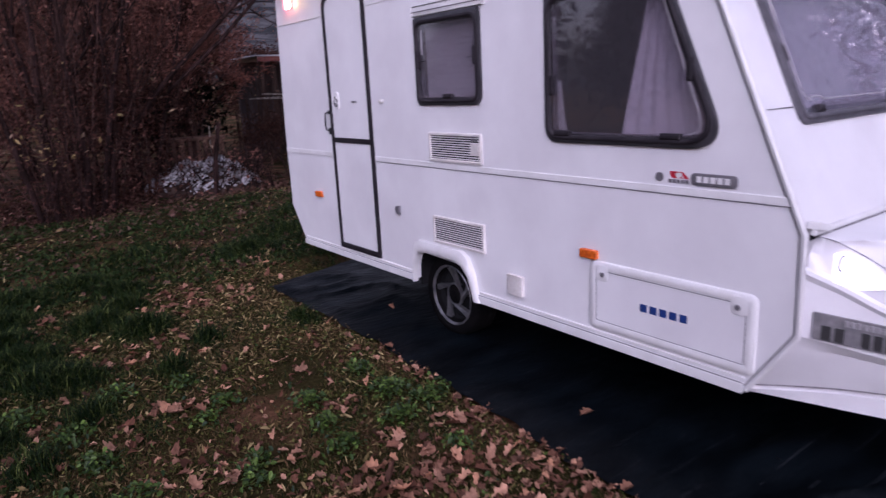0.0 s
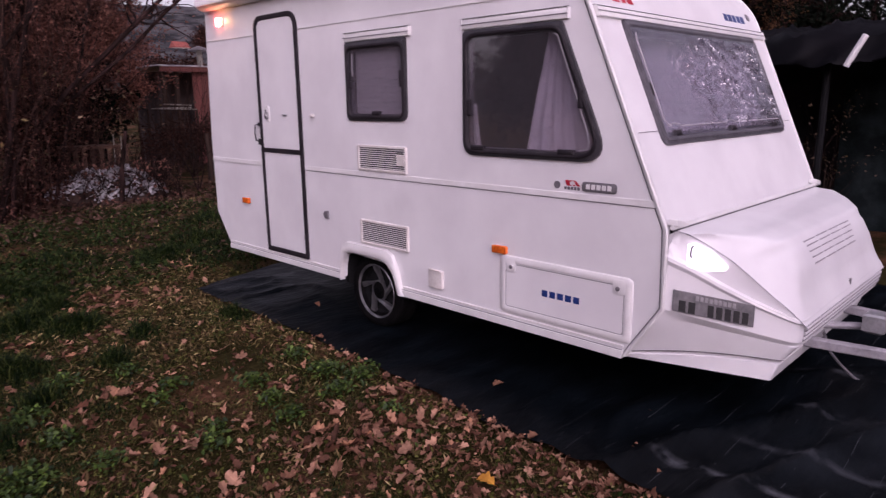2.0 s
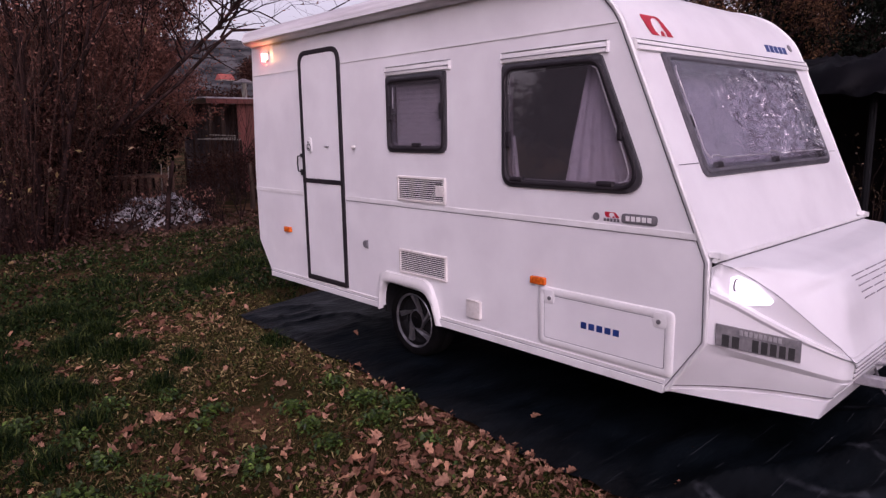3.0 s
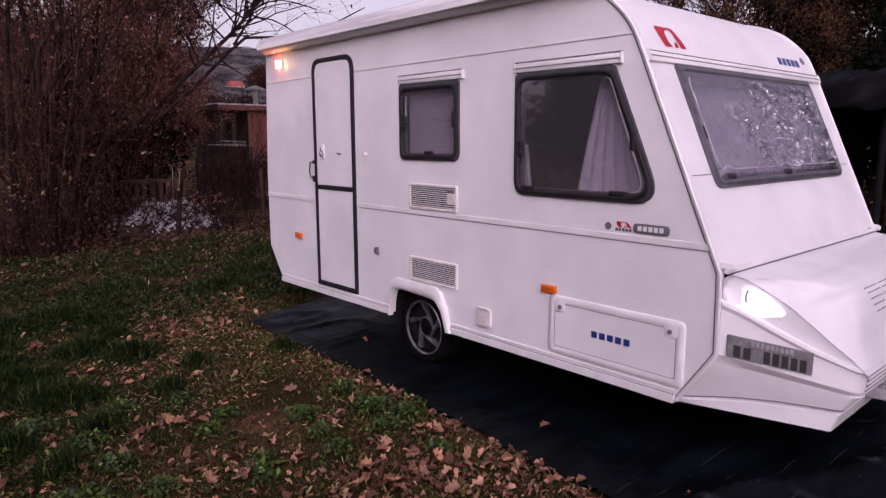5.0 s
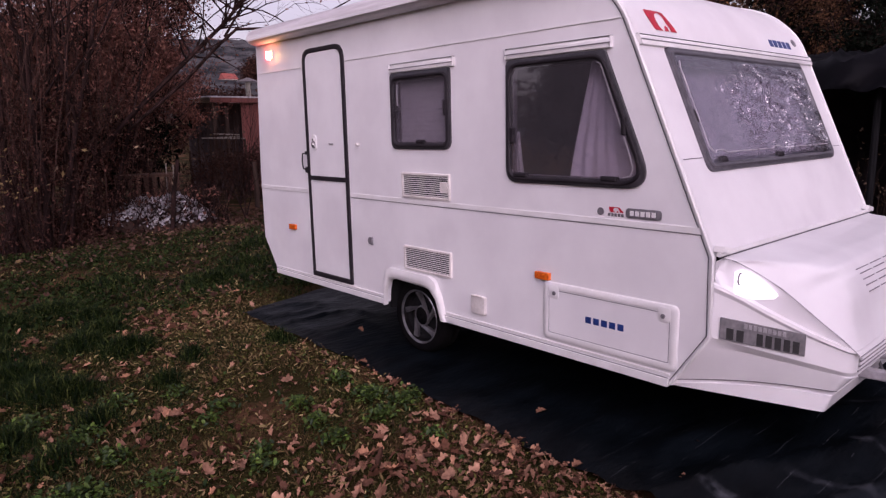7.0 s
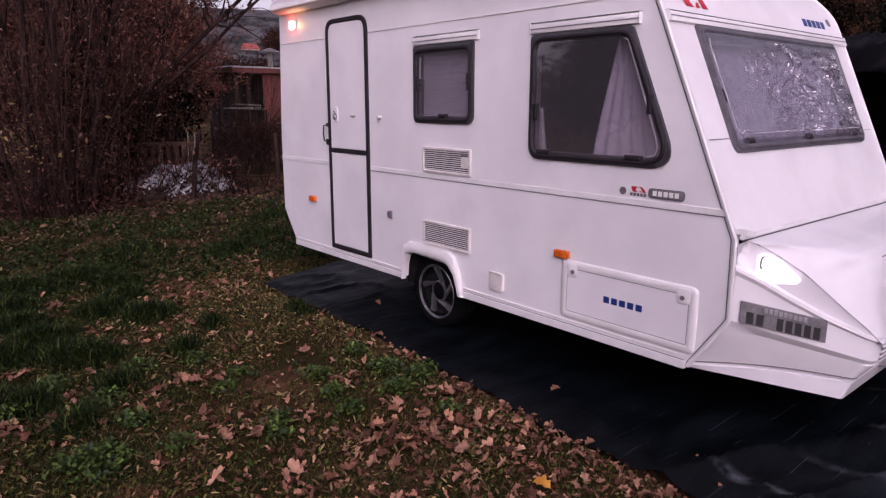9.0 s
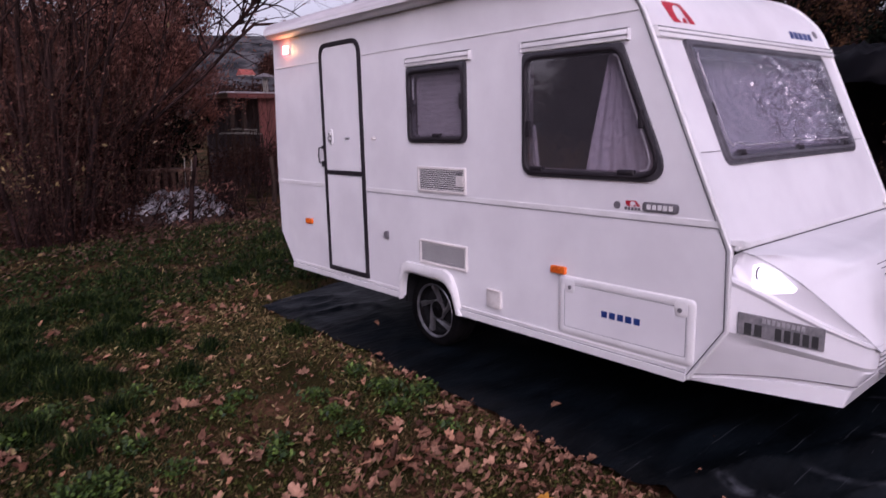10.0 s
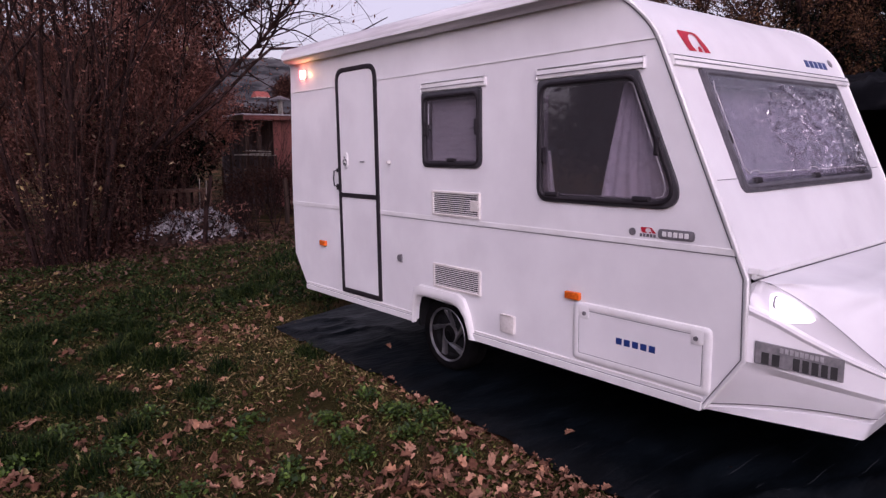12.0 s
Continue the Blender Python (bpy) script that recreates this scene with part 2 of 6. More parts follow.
PALELEAF = mat("pale_withered_leaves", (0.26, 0.19, 0.13), 0.8, col2=(0.12, 0.08, 0.05), island=[(0.12, 0.075, 0.045), (0.15, 0.115, 0.045), (0.22, 0.15, 0.1), (0.1, 0.06, 0.045)], fine_mix=0.1, spec=0.1)
OAKLEAF = mat("fallen_oak_leaves", (0.375, 0.1805, 0.09826), 0.75, col2=(0.0625, 0.02528, 0.01311), island=[(0.0672, 0.02754, 0.01656), (0.2016, 0.09384, 0.05704), (0.056, 0.0255, 0.01564), (0.3136, 0.1683, 0.1058), (0.1064, 0.04284, 0.02392), (0.168, 0.07956, 0.04784), (0.4256, 0.2346, 0.1518)], fine_mix=0.6, fine=45, spec=0.12)
GOLDLEAF = mat("golden_leaf", (0.62, 0.3, 0.04), 0.7, col2=(0.45, 0.2, 0.03), scale=20, spec=0.12)
SCRAPS = mat("leaf_scraps", (0.3441, 0.2611, 0.12), 0.8, col2=(0.02992, 0.01958, 0.00825), island=[(0.0374, 0.02448, 0.0105), (0.1197, 0.08568, 0.033), (0.0561, 0.04896, 0.01275), (0.06732, 0.03754, 0.0165), (0.2094, 0.1469, 0.06225), (0.08976, 0.05875, 0.0225), (0.2693, 0.204, 0.09)], fine_mix=0.3, spec=0.1)
OLDWOOD = mat("dark_old_wood", (0.07, 0.045, 0.036), 0.9, col2=(0.03, 0.02, 0.016), scale=5, stretch=(1, 1, 0.15), bump=0.3, spec=0.1)
DARKLEAF = mat("dark_brown_oak_foliage", (0.057, 0.0252, 0.018), 0.8, col2=(0.012, 0.0048, 0.0036), island=[(0.0192, 0.0078, 0.006), (0.042, 0.0174, 0.012), (0.0288, 0.012, 0.009), (0.072, 0.0318, 0.0228)], fine_mix=0.1, spec=0.08)
THATCH = mat("dry_short_turf", (0.18, 0.12, 0.055), 0.9, col2=(0.012, 0.013, 0.003), island=[(0.018, 0.02, 0.005), (0.05, 0.05, 0.012), (0.025, 0.026, 0.006), (0.1, 0.07, 0.028), (0.05, 0.04, 0.014), (0.14, 0.09, 0.04)], fine_mix=0.1, spec=0.05)
RUSSET = mat("russet_autumn_foliage", (0.3145, 0.1398, 0.1048), 0.8, col2=(0.08736, 0.0332, 0.02446), island=[(0.1223, 0.04805, 0.03669), (0.2446, 0.1031, 0.07688), (0.297, 0.131, 0.09784), (0.1747, 0.07338, 0.05416)], fine_mix=0.1, spec=0.08)
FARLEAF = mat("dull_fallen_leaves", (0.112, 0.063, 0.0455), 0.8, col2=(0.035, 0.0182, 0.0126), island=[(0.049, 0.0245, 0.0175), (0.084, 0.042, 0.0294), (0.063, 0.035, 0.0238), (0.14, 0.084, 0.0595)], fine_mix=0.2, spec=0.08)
# dark foliage tone; at the thicket's foot it stands in for shade
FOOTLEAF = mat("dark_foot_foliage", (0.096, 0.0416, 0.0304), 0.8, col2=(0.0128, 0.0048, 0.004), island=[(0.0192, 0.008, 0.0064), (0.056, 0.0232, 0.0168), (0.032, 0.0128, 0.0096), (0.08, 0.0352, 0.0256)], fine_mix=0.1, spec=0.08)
CRATEWOOD = mat("brown_crate_wood", (0.13, 0.074, 0.052), 0.85, col2=(0.06, 0.034, 0.025), scale=5, stretch=(1, 1, 0.15), bump=0.3, spec=0.1)
GREYBOARD = mat("dull_grey_boards", (0.085, 0.068, 0.068), 0.9, col2=(0.04, 0.033, 0.034), scale=3, stretch=(3, 3, 0.3), spec=0.1)
NET = mat("dark_shade_net", (0.022, 0.032, 0.034), 0.8, col2=(0.008, 0.012, 0.013), scale=4, spec=0.1)
PALEWOOD = mat("pale_stakes", (0.3, 0.28, 0.24), 0.8, scale=6)
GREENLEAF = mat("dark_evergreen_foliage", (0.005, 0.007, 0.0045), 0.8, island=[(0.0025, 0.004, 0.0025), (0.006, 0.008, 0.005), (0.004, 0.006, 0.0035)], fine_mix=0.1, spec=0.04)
GRASS = mat("grass_blades", (0.081, 0.099, 0.0234), 0.65, col2=(0.00324, 0.0088, 0.00156), island=[(0.00324, 0.0099, 0.00234), (0.0054, 0.0143, 0.00312), (0.01296, 0.0286, 0.00468), (0.0054, 0.0132, 0.00234), (0.0324, 0.0495, 0.00936)], fine_mix=0.1, spec=0.1)
WEED = mat("broad_weed_leaves", (0.1049, 0.1718, 0.02547), 0.5, col2=(0.009529, 0.02291, 0.003057), island=[(0.009529, 0.02521, 0.003057), (0.03431, 0.06875, 0.008153), (0.0143, 0.03208, 0.004075), (0.07144, 0.1203, 0.01631), (0.02097, 0.04125, 0.005094)], fine_mix=0.2, spec=0.25)
MOSS = mat("low_mossy_herbs", (0.15, 0.145, 0.04), 0.75, col2=(0.012, 0.015, 0.003), island=[(0.02, 0.024, 0.005), (0.068, 0.072, 0.015), (0.033, 0.037, 0.008), (0.12, 0.108, 0.029), (0.05, 0.054, 0.011)], fine_mix=0.15, spec=0.08)
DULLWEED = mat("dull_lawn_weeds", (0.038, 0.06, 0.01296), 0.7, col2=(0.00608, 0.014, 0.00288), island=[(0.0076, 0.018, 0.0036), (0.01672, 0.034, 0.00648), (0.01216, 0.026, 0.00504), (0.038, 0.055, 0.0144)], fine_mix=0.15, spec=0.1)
SHEETING = mat("white_plastic_sheeting", (0.6, 0.6, 0.62), 0.45, col2=(0.36, 0.35, 0.36), scale=9)
SOIL = mat("soil_and_turf", (0.028, 0.023, 0.008), 0.95, col2=(0.1, 0.05, 0.027), scale=1.6, fine=45, fine_mix=0.9, bump=1.0, bump_scale=35, low=0.42, high=0.54, spec=0.03)


def glass(name, tint, rough, base, milk=0.0, wobble=0.12):
    """A tinted acrylic sheet: a clear share under a gloss that grows towards grazing views."""
    m = bpy.data.materials.new(name)
    m.use_nodes = True
    N, L = m.node_tree.nodes, m.node_tree.links
    N.remove(N["Principled BSDF"])
    tr, gl, mix, lw, pw, mr = (N.new("ShaderNode" + k) for k in ("BsdfTransparent", "BsdfGlossy", "MixShader", "LayerWeight", "Math", "MapRange"))
    tr.inputs[0].default_value = (*tint, 1)
    gl.inputs["Roughness"].default_value = rough
    lw.inputs["Blend"].default_value = 0.5
    pw.operation = "POWER"
    pw.inputs[1].default_value = 4.0
    mr.inputs["To Min"].default_value, mr.inputs["To Max"].default_value = base, 0.9
    tx, bp = N.new("ShaderNodeTexNoise"), N.new("ShaderNodeBump")
    tx.inputs["Scale"].default_value = 3.0
    bp.inputs["Strength"].default_value, bp.inputs["Distance"].default_value = wobble, 0.02
    L.new(tx.outputs[0], bp.inputs["Height"])
    L.new(bp.outputs[0], gl.inputs["Normal"])
    L.new(lw.outputs["Facing"], pw.inputs[0])
    L.new(pw.outputs[0], mr.inputs[0])
    L.new(mr.outputs[0], mix.inputs[0])
    L.new(tr.outputs[0], mix.inputs[1])
    L.new(gl.outputs[0], mix.inputs[2])
    if milk:
        df, mx = N.new("ShaderNodeBsdfDiffuse"), N.new("ShaderNodeMixShader")
        df.inputs[0].default_value = (0.75, 0.73, 0.78, 1)
        mx.inputs[0].default_value = milk
        L.new(tr.outputs[0], mx.inputs[1])
        L.new(df.outputs[0], mx.inputs[2])
        L.new(mx.outputs[0], mix.inputs[1])
    L.new(mix.outputs[0], N["Material Output"].inputs[0])
    return m


PANE = glass("smoked_acrylic", (0.74, 0.7, 0.76), 0.02, 0.17, 0.032, 0.05)
FILM = glass("clear_plastic_film", (0.72, 0.7, 0.77), 0.24, 0.14, 0.06)


def hazy_woods(m, col, col2):
    """Bare woodland takes over from the turf with distance from the garden, greyed for haze."""
    N, L = m.node_tree.nodes, m.node_tree.links
    p = N["Principled BSDF"]
    old = p.inputs["Base Color"].links[0].from_socket
    tc, ln, mr, tx, ramp, mix = (N.new("ShaderNode" + k) for k in ("TexCoord", "VectorMath", "MapRange", "TexNoise", "ValToRGB", "MixRGB"))
    ln.operation = "LENGTH"
    mr.inputs["From Min"].default_value, mr.inputs["From Max"].default_value = 40, 120
    tx.inputs["Scale"].default_value, tx.inputs["Detail"].default_value = 0.09, 8.0
    ramp.color_ramp.elements[0].color, ramp.color_ramp.elements[1].color = (*col, 1), (*col2, 1)
    ramp.color_ramp.elements[0].position, ramp.color_ramp.elements[1].position = 0.42, 0.6
    L.new(tc.outputs["Object"], ln.inputs[0])
    L.new(ln.outputs["Value"], mr.inputs[0])
    L.new(tc.outputs["Object"], tx.inputs["Vector"])
    L.new(tx.outputs[0], ramp.inputs[0])
    L.new(mr.outputs[0], mix.inputs[0])
    L.new(old, mix.inputs[1])
    L.new(ramp.outputs[0], mix.inputs[2])
    L.new(mix.outputs[0], p.inputs["Base Color"])


# woodland greys with the haze of distance mixed into the colour
hazy_woods(SOIL, (0.024, 0.025, 0.027), (0.085, 0.082, 0.084))


def threads(m, pitch):
    """Pale marker threads woven across a sheet, worn away in places, dimmed for shade under the caravan."""
    N, L = m.node_tree.nodes, m.node_tree.links
    p = N["Principled BSDF"]
    old = p.inputs["Base Color"].links[0].from_socket
    tc, sep, dv, fr, lt, wear, cut, mul, mix = (N.new("ShaderNode" + k) for k in ("TexCoord", "SeparateXYZ", "Math", "Math", "Math", "TexNoise", "Math", "Math", "MixRGB"))
    L.new(tc.outputs["Object"], sep.inputs[0])
    dv.operation, fr.operation, lt.operation, cut.operation, mul.operation = "DIVIDE", "FRACT", "LESS_THAN", "GREATER_THAN", "MULTIPLY"
    dv.inputs[1].default_value, lt.inputs[1].default_value, cut.inputs[1].default_value = pitch, 0.016, 0.53
    wear.inputs["Scale"].default_value = 6.0
    L.new(tc.outputs["Object"], wear.inputs["Vector"])
    L.new(sep.outputs["Y"], dv.inputs[0])
    L.new(dv.outputs[0], fr.inputs[0])
    L.new(fr.outputs[0], lt.inputs[0])
    L.new(wear.outputs[0], cut.inputs[0])
    L.new(lt.outputs[0], mul.inputs[0])
    L.new(cut.outputs[0], mul.inputs[1])
    # threads painted fainter under the body, in place of its shade
    shade_fade = N.new("ShaderNodeMapRange")
    shade_fade.inputs["From Min"].default_value, shade_fade.inputs["From Max"].default_value, shade_fade.inputs["To Min"].default_value = 0.3, -0.45, 0.25
    worn = N.new("ShaderNodeMath")
    worn.operation = "MULTIPLY"
    L.new(sep.outputs["Y"], shade_fade.inputs[0])
    L.new(mul.outputs[0], worn.inputs[0])
    L.new(shade_fade.outputs[0], worn.inputs[1])
    L.new(worn.outputs[0], mix.inputs[0])
    L.new(old, mix.inputs[1])
    mix.inputs[2].default_value = (0.062, 0.067, 0.073, 1)
    L.new(mix.outputs[0], p.inputs["Base Color"])


threads(TARP, 0.14)


def lit_end(m, col):
    """Light on the open end of the sheet put into its colour, broken up in patches."""
    N, L = m.node_tree.nodes, m.node_tree.links
    p = N["Principled BSDF"]
    old = p.inputs["Base Color"].links[0].from_socket
    tc, sep, mr, tx, ramp, mul, mix = (N.new("ShaderNode" + k) for k in ("TexCoord", "SeparateXYZ", "MapRange", "TexNoise", "ValToRGB", "Math", "MixRGB"))
    mul.operation = "MULTIPLY"
    mr.inputs["From Min"].default_value, mr.inputs["From Max"].default_value = -0.4, -0.66
    tx.inputs["Scale"].default_value, tx.inputs["Detail"].default_value = 2.2, 6.0
    ramp.color_ramp.elements[0].position, ramp.color_ramp.elements[1].position = 0.42, 0.66
    L.new(tc.outputs["Object"], sep.inputs[0])
    skew = N.new("ShaderNodeMath")
    skew.operation = "MULTIPLY_ADD"
    skew.inputs[1].default_value = 0.6
    L.new(sep.outputs["X"], skew.inputs[0])
    L.new(sep.outputs["Y"], skew.inputs[2])
    L.new(skew.outputs[0], mr.inputs[0])
    L.new(tc.outputs["Object"], tx.inputs["Vector"])
    L.new(tx.outputs[0], ramp.inputs[0])
    L.new(mr.outputs[0], mul.inputs[0])
    L.new(ramp.outputs[0], mul.inputs[1])
    L.new(mul.outputs[0], mix.inputs[0])
    L.new(old, mix.inputs[1])
    mix.inputs[2].default_value = (*col, 1)
    L.new(mix.outputs[0], p.inputs["Base Color"])


# paler tone stands in for the light beyond the caravan's nose
lit_end(TARP, (0.0095, 0.0122, 0.015))


def fold_light(m, x, y0, y1, y2, col):
    """A pale broken line painted for the light on a fold of the sheet, along y."""
    N, L = m.node_tree.nodes, m.node_tree.links
    p = N["Principled BSDF"]
    old = p.inputs["Base Color"].links[0].from_socket
    tc, sep, tx, wob, off, ab, near, ends, cut, a, b, mix = (N.new("ShaderNode" + k) for k in ("TexCoord", "SeparateXYZ", "TexNoise", "Math", "Math", "Math", "MapRange", "MapRange", "MapRange", "Math", "Math", "MixRGB"))
    wob.operation, off.operation, ab.operation, a.operation, b.operation = "MULTIPLY_ADD", "SUBTRACT", "ABSOLUTE", "MULTIPLY", "MULTIPLY"
    tx.inputs["Scale"].default_value, tx.inputs["Detail"].default_value = 7.0, 5.0
    wob.inputs[1].default_value = 0.09
    off.inputs[1].default_value = x + 0.045
    for n, lo, hi in ((near, 0.045, 0.0), (ends, y0, y1), (cut, 0.42, 0.58)):
        n.inputs["From Min"].default_value, n.inputs["From Max"].default_value = lo, hi
    L.new(tc.outputs["Object"], sep.inputs[0])
    L.new(tc.outputs["Object"], tx.inputs["Vector"])
    L.new(tx.outputs[0], wob.inputs[0])
    L.new(sep.outputs["X"], wob.inputs[2])
    L.new(wob.outputs[0], off.inputs[0])
    L.new(off.outputs[0], ab.inputs[0])
    L.new(ab.outputs[0], near.inputs[0])
    L.new(sep.outputs["Y"], ends.inputs[0])
    L.new(tx.outputs[0], cut.inputs[0])
    L.new(near.outputs[0], a.inputs[0])
    L.new(cut.outputs[0], a.inputs[1])
    L.new(a.outputs[0], b.inputs[0])
    L.new(ends.outputs[0], b.inputs[1])
    tail, c = N.new("ShaderNodeMapRange"), N.new("ShaderNodeMath")
    c.operation = "MULTIPLY"
    tail.inputs["From Min"].default_value, tail.inputs["From Max"].default_value = y2 - 0.25, y2
    L.new(sep.outputs["Y"], tail.inputs[0])
    L.new(b.outputs[0], c.inputs[0])
    L.new(tail.outputs[0], c.inputs[1])
    L.new(c.outputs[0], mix.inputs[0])
    L.new(old, mix.inputs[1])
    mix.inputs[2].default_value = (*col, 1)
    L.new(mix.outputs[0], p.inputs["Base Color"])


# bright creases of the sheet, their light put into the colour
fold_light(TARP, -0.27, -0.26, -0.36, -0.95, (0.085, 0.09, 0.098))
fold_light(TARP, 0.12, -0.5, -0.7, -1.15, (0.04, 0.044, 0.05))
fold_light(TARP, 0.62, -0.55, -0.75, -1.3, (0.04, 0.044, 0.05))
fold_light(TARP, 1.15, -0.35, -0.6, -1.2, (0.05, 0.054, 0.06))


def glow(name, col, strength):
    m = bpy.data.materials.new(name)
    m.use_nodes = True
    p = m.node_tree.nodes["Principled BSDF"]
    p.inputs["Base Color"].default_value = (*col, 1)
    p.inputs["Emission Color"].default_value = (*col, 1)
    p.inputs["Emission Strength"].default_value = strength
    return m


WARM = glow("lit_lamp_lens", (1.0, 0.56, 0.17), 75.0)
REDGLOW = glow("lit_red_lens", (1.0, 0.1, 0.08), 16.0)
LAMPWHITE = glow("lit_white_marker_lens", (1.0, 0.97, 1.0), 0.9)


# ---- ground ----
def ground_z(x, y):
    d = np.hypot(x, y)
    far = np.maximum(d - 25, 0)
    rise = np.clip((d - 250) / 230, 0, 1)
    z = 17 * np.clip(far / 225, 0, 1) ** 1.4 + 47 * rise * rise * (3 - 2 * rise)
    hill = np.clip(((0.41 * x + 0.91 * y) / np.maximum(d, 1) - 0.45) / 0.4, 0, 1)
    z = z * hill
    wave = 0.018 * np.sin(1.7 * x + 0.6) * np.cos(1.3 * y) + 0.012 * np.sin(3.1 * x - 1.1 * y) + 0.3 * np.clip(d - 12, 0, 30) / 30 * np.sin(0.11 * x + 0.4) * np.cos(0.13 * y)
    wave = wave + hill * np.clip(far, 0, 100) / 100 * (3.5 * np.sin(0.021 * x + 1) + 2.5 * np.sin(0.043 * y + 0.5 * x * 0.05))
    flat = np.clip((x + 0.75) / 0.3, 0, 1) * np.clip((4.6 - y) / 0.4, 0, 1) * np.clip((5.5 - x) / 1.0, 0, 1)
    return z + (0.035 + wave) * (1 - flat)


line = np.linspace(-1, 1, 260)
line = np.sign(line) * (9 * np.abs(line) + 900 * np.abs(line) ** 7)
gx, gy = np.meshgrid(line, line + 3.0)
gv = np.stack([gx, gy, ground_z(gx, gy) - 0.012], -1).reshape(-1, 3)
gi = np.arange(260 * 260).reshape(260, 260)
gf = np.stack([gi[:-1, :-1], gi[:-1, 1:], gi[1:, 1:], gi[1:, :-1]], -1).reshape(-1, 4)
quads("ground", gv, gf, SOIL, None, "brown soil and thin autumn turf rising to far wooded hills", "structure", "ground", True)

# the woven sheet under the caravan
EDGE = [(-5.0, -1.4), (-2.0, -0.85), (-0.8, -0.62), (-0.4, -0.565), (0.0, -0.55), (0.45, -0.518), (1.0, -0.49), (2.1, -0.4), (2.8, -0.4), (3.92, -0.41)]
tn, tm = 260, 110
ty = np.linspace(-5.0, 3.95, tn)
ex = np.interp(ty, [e[0] for e in EDGE], [e[1] for e in EDGE]) + 0.012 * np.sin(9 * ty) + 0.008 * np.sin(23 * ty)
tv = []
for i in range(tn):
    for j in range(tm):
        s = j / (tm - 1)
        x = ex[i] + s * (3.6 - ex[i])
        y = ty[i] + (ty[i] > 3) * 0.28 * (x + 0.47) * (ty[i] - 3)
        rear, fore = smoothstep((y - 2.6) / 0.8), smoothstep((0.3 - y) / 0.8)
        crease = rear * 0.03 * (1 - abs(noise.noise((x * 1.1 + y * 0.5, y * 3.6 - x * 0.8, 12.0)))) ** 9 + fore * 0.07 * (1 - abs(noise.noise((0.65 * x - 0.26 * y, 1.0 * x + 2.4 * y, 15.0)))) ** 3 + fore * 0.01 * noise.noise((2.8 * x - 1.1 * y, 2.2 * x + 5.6 * y, 18.0))
        fold = crease + 0.014 * noise.noise((x * 1.4, y * 2.5, 0.3)) + 0.035 * max(0, noise.noise((x * 0.9 + y * 0.8, y * 0.5 - x, 4.0)) - 0.1) + 0.012 * (1 - abs(noise.noise((x * 2.2 - y * 1.3, y * 1.1 + x * 0.6, 8.0)))) ** 6 + 0.03 * min(1, max(0, 0.6 - y)) * (1 - abs(noise.noise((x * 0.9 + y * 1.6, y * 0.7 - x * 0.5, 3.0)))) ** 4
        tv.append((x, y, 0.012 + max(fold, -0.006)))
tf = [(i * tm + j, i * tm + j + 1, i * tm + tm + j + 1, i * tm + tm + j) for i in range(tn - 1) for j in range(tm - 1)]
quads("ground_sheet", np.array(tv), np.array(tf), TARP, None, "black-green woven weed sheet laid on the ground under the caravan", "", "ground sheet", True)


# ---- caravan ----
caravan = thing("caravan", "white touring caravan with black-framed windows on a dark sheet", "caravan")
W = 2.2
ROOF_KNOTS = [(4.0, 2.5), (1.3, 2.5), (1.0, 2.495), (0.74, 2.45), (0.545, 2.375), (0.42, 2.28), (0.33, 2.175), (0.26, 2.03)]


def flowing(knots, n):
    """A smooth curve through knots, straight in its first span."""
    pts = [knots[0]]
    for k in range(1, len(knots) - 1):
        p0, p1, p2 = Vector(knots[k - 1] if k > 1 else (1.6, 2.5)), Vector(knots[k]), Vector(knots[k + 1])
        p3 = Vector(knots[k + 2]) if k + 2 < len(knots) else p2 + (p2 - p1)
        for i in range(n):
            t = i / n
            q = 0.5 * (2 * p1 + (p2 - p0) * t + (2 * p0 - 5 * p1 + 4 * p2 - p3) * t * t + (3 * p1 - p0 - 3 * p2 + p3) * t ** 3)
            pts.append((q.x, q.y))
    return pts + [knots[-1]]


ROOFLINE = flowing(ROOF_KNOTS, 5)
FRONT = [(-0.182, 1.015), (-0.186, 0.63), (0.0, 0.35)]
REAR = [(4.0, 0.35), (4.218, 0.65), (4.218, 1.3), (4.15, 2.4), (4.1, 2.47)]
ARCH = [(1.7, 0.35), (1.72, 0.45), (1.8, 0.53), (2.22, 0.545), (2.285, 0.52), (2.31, 0.45), (2.32, 0.35)]
outline = FRONT + ARCH + REAR + ROOFLINE
WIN1 = round_loop([(1.096, 1.313), (0.132, 1.313), (0.43, 1.998), (1.096, 1.998)], [0.1, 0.135, 0.12, 0.1], 8)
WIN1_EDGE = round_loop([(1.096, 1.313), (0.132, 1.313), (0.43, 2.0), (1.096, 2.0)], [0.085, 0.11, 0.03, 0.03], 8)
WIN2 = rect(1.582, 1.497, 2.188, 1.998, 0.085, 6)
inset = lambda loop, d: [tuple(p) for p in Shell().sweep(loop, [(d, 0), (d, 0)], lambda u, v, h: (u, v, 0)).v[::2]]
flat2 = lambda loop: [(p[0], p[1]) for p in loop]
part("side_wall", panel(outline, [flat2(inset(WIN1, 0.03)), flat2(inset(WIN2, 0.03))], side, Vector((0.03, 0, 0))), WHITE, caravan, "white sheet flank with two window openings")
far_side = [p for p in outline if p not in ARCH]
part("far_wall", panel(far_side, [], lambda u, v: Vector((W, u, v)), Vector((-0.03, 0, 0))), WHITE, caravan)

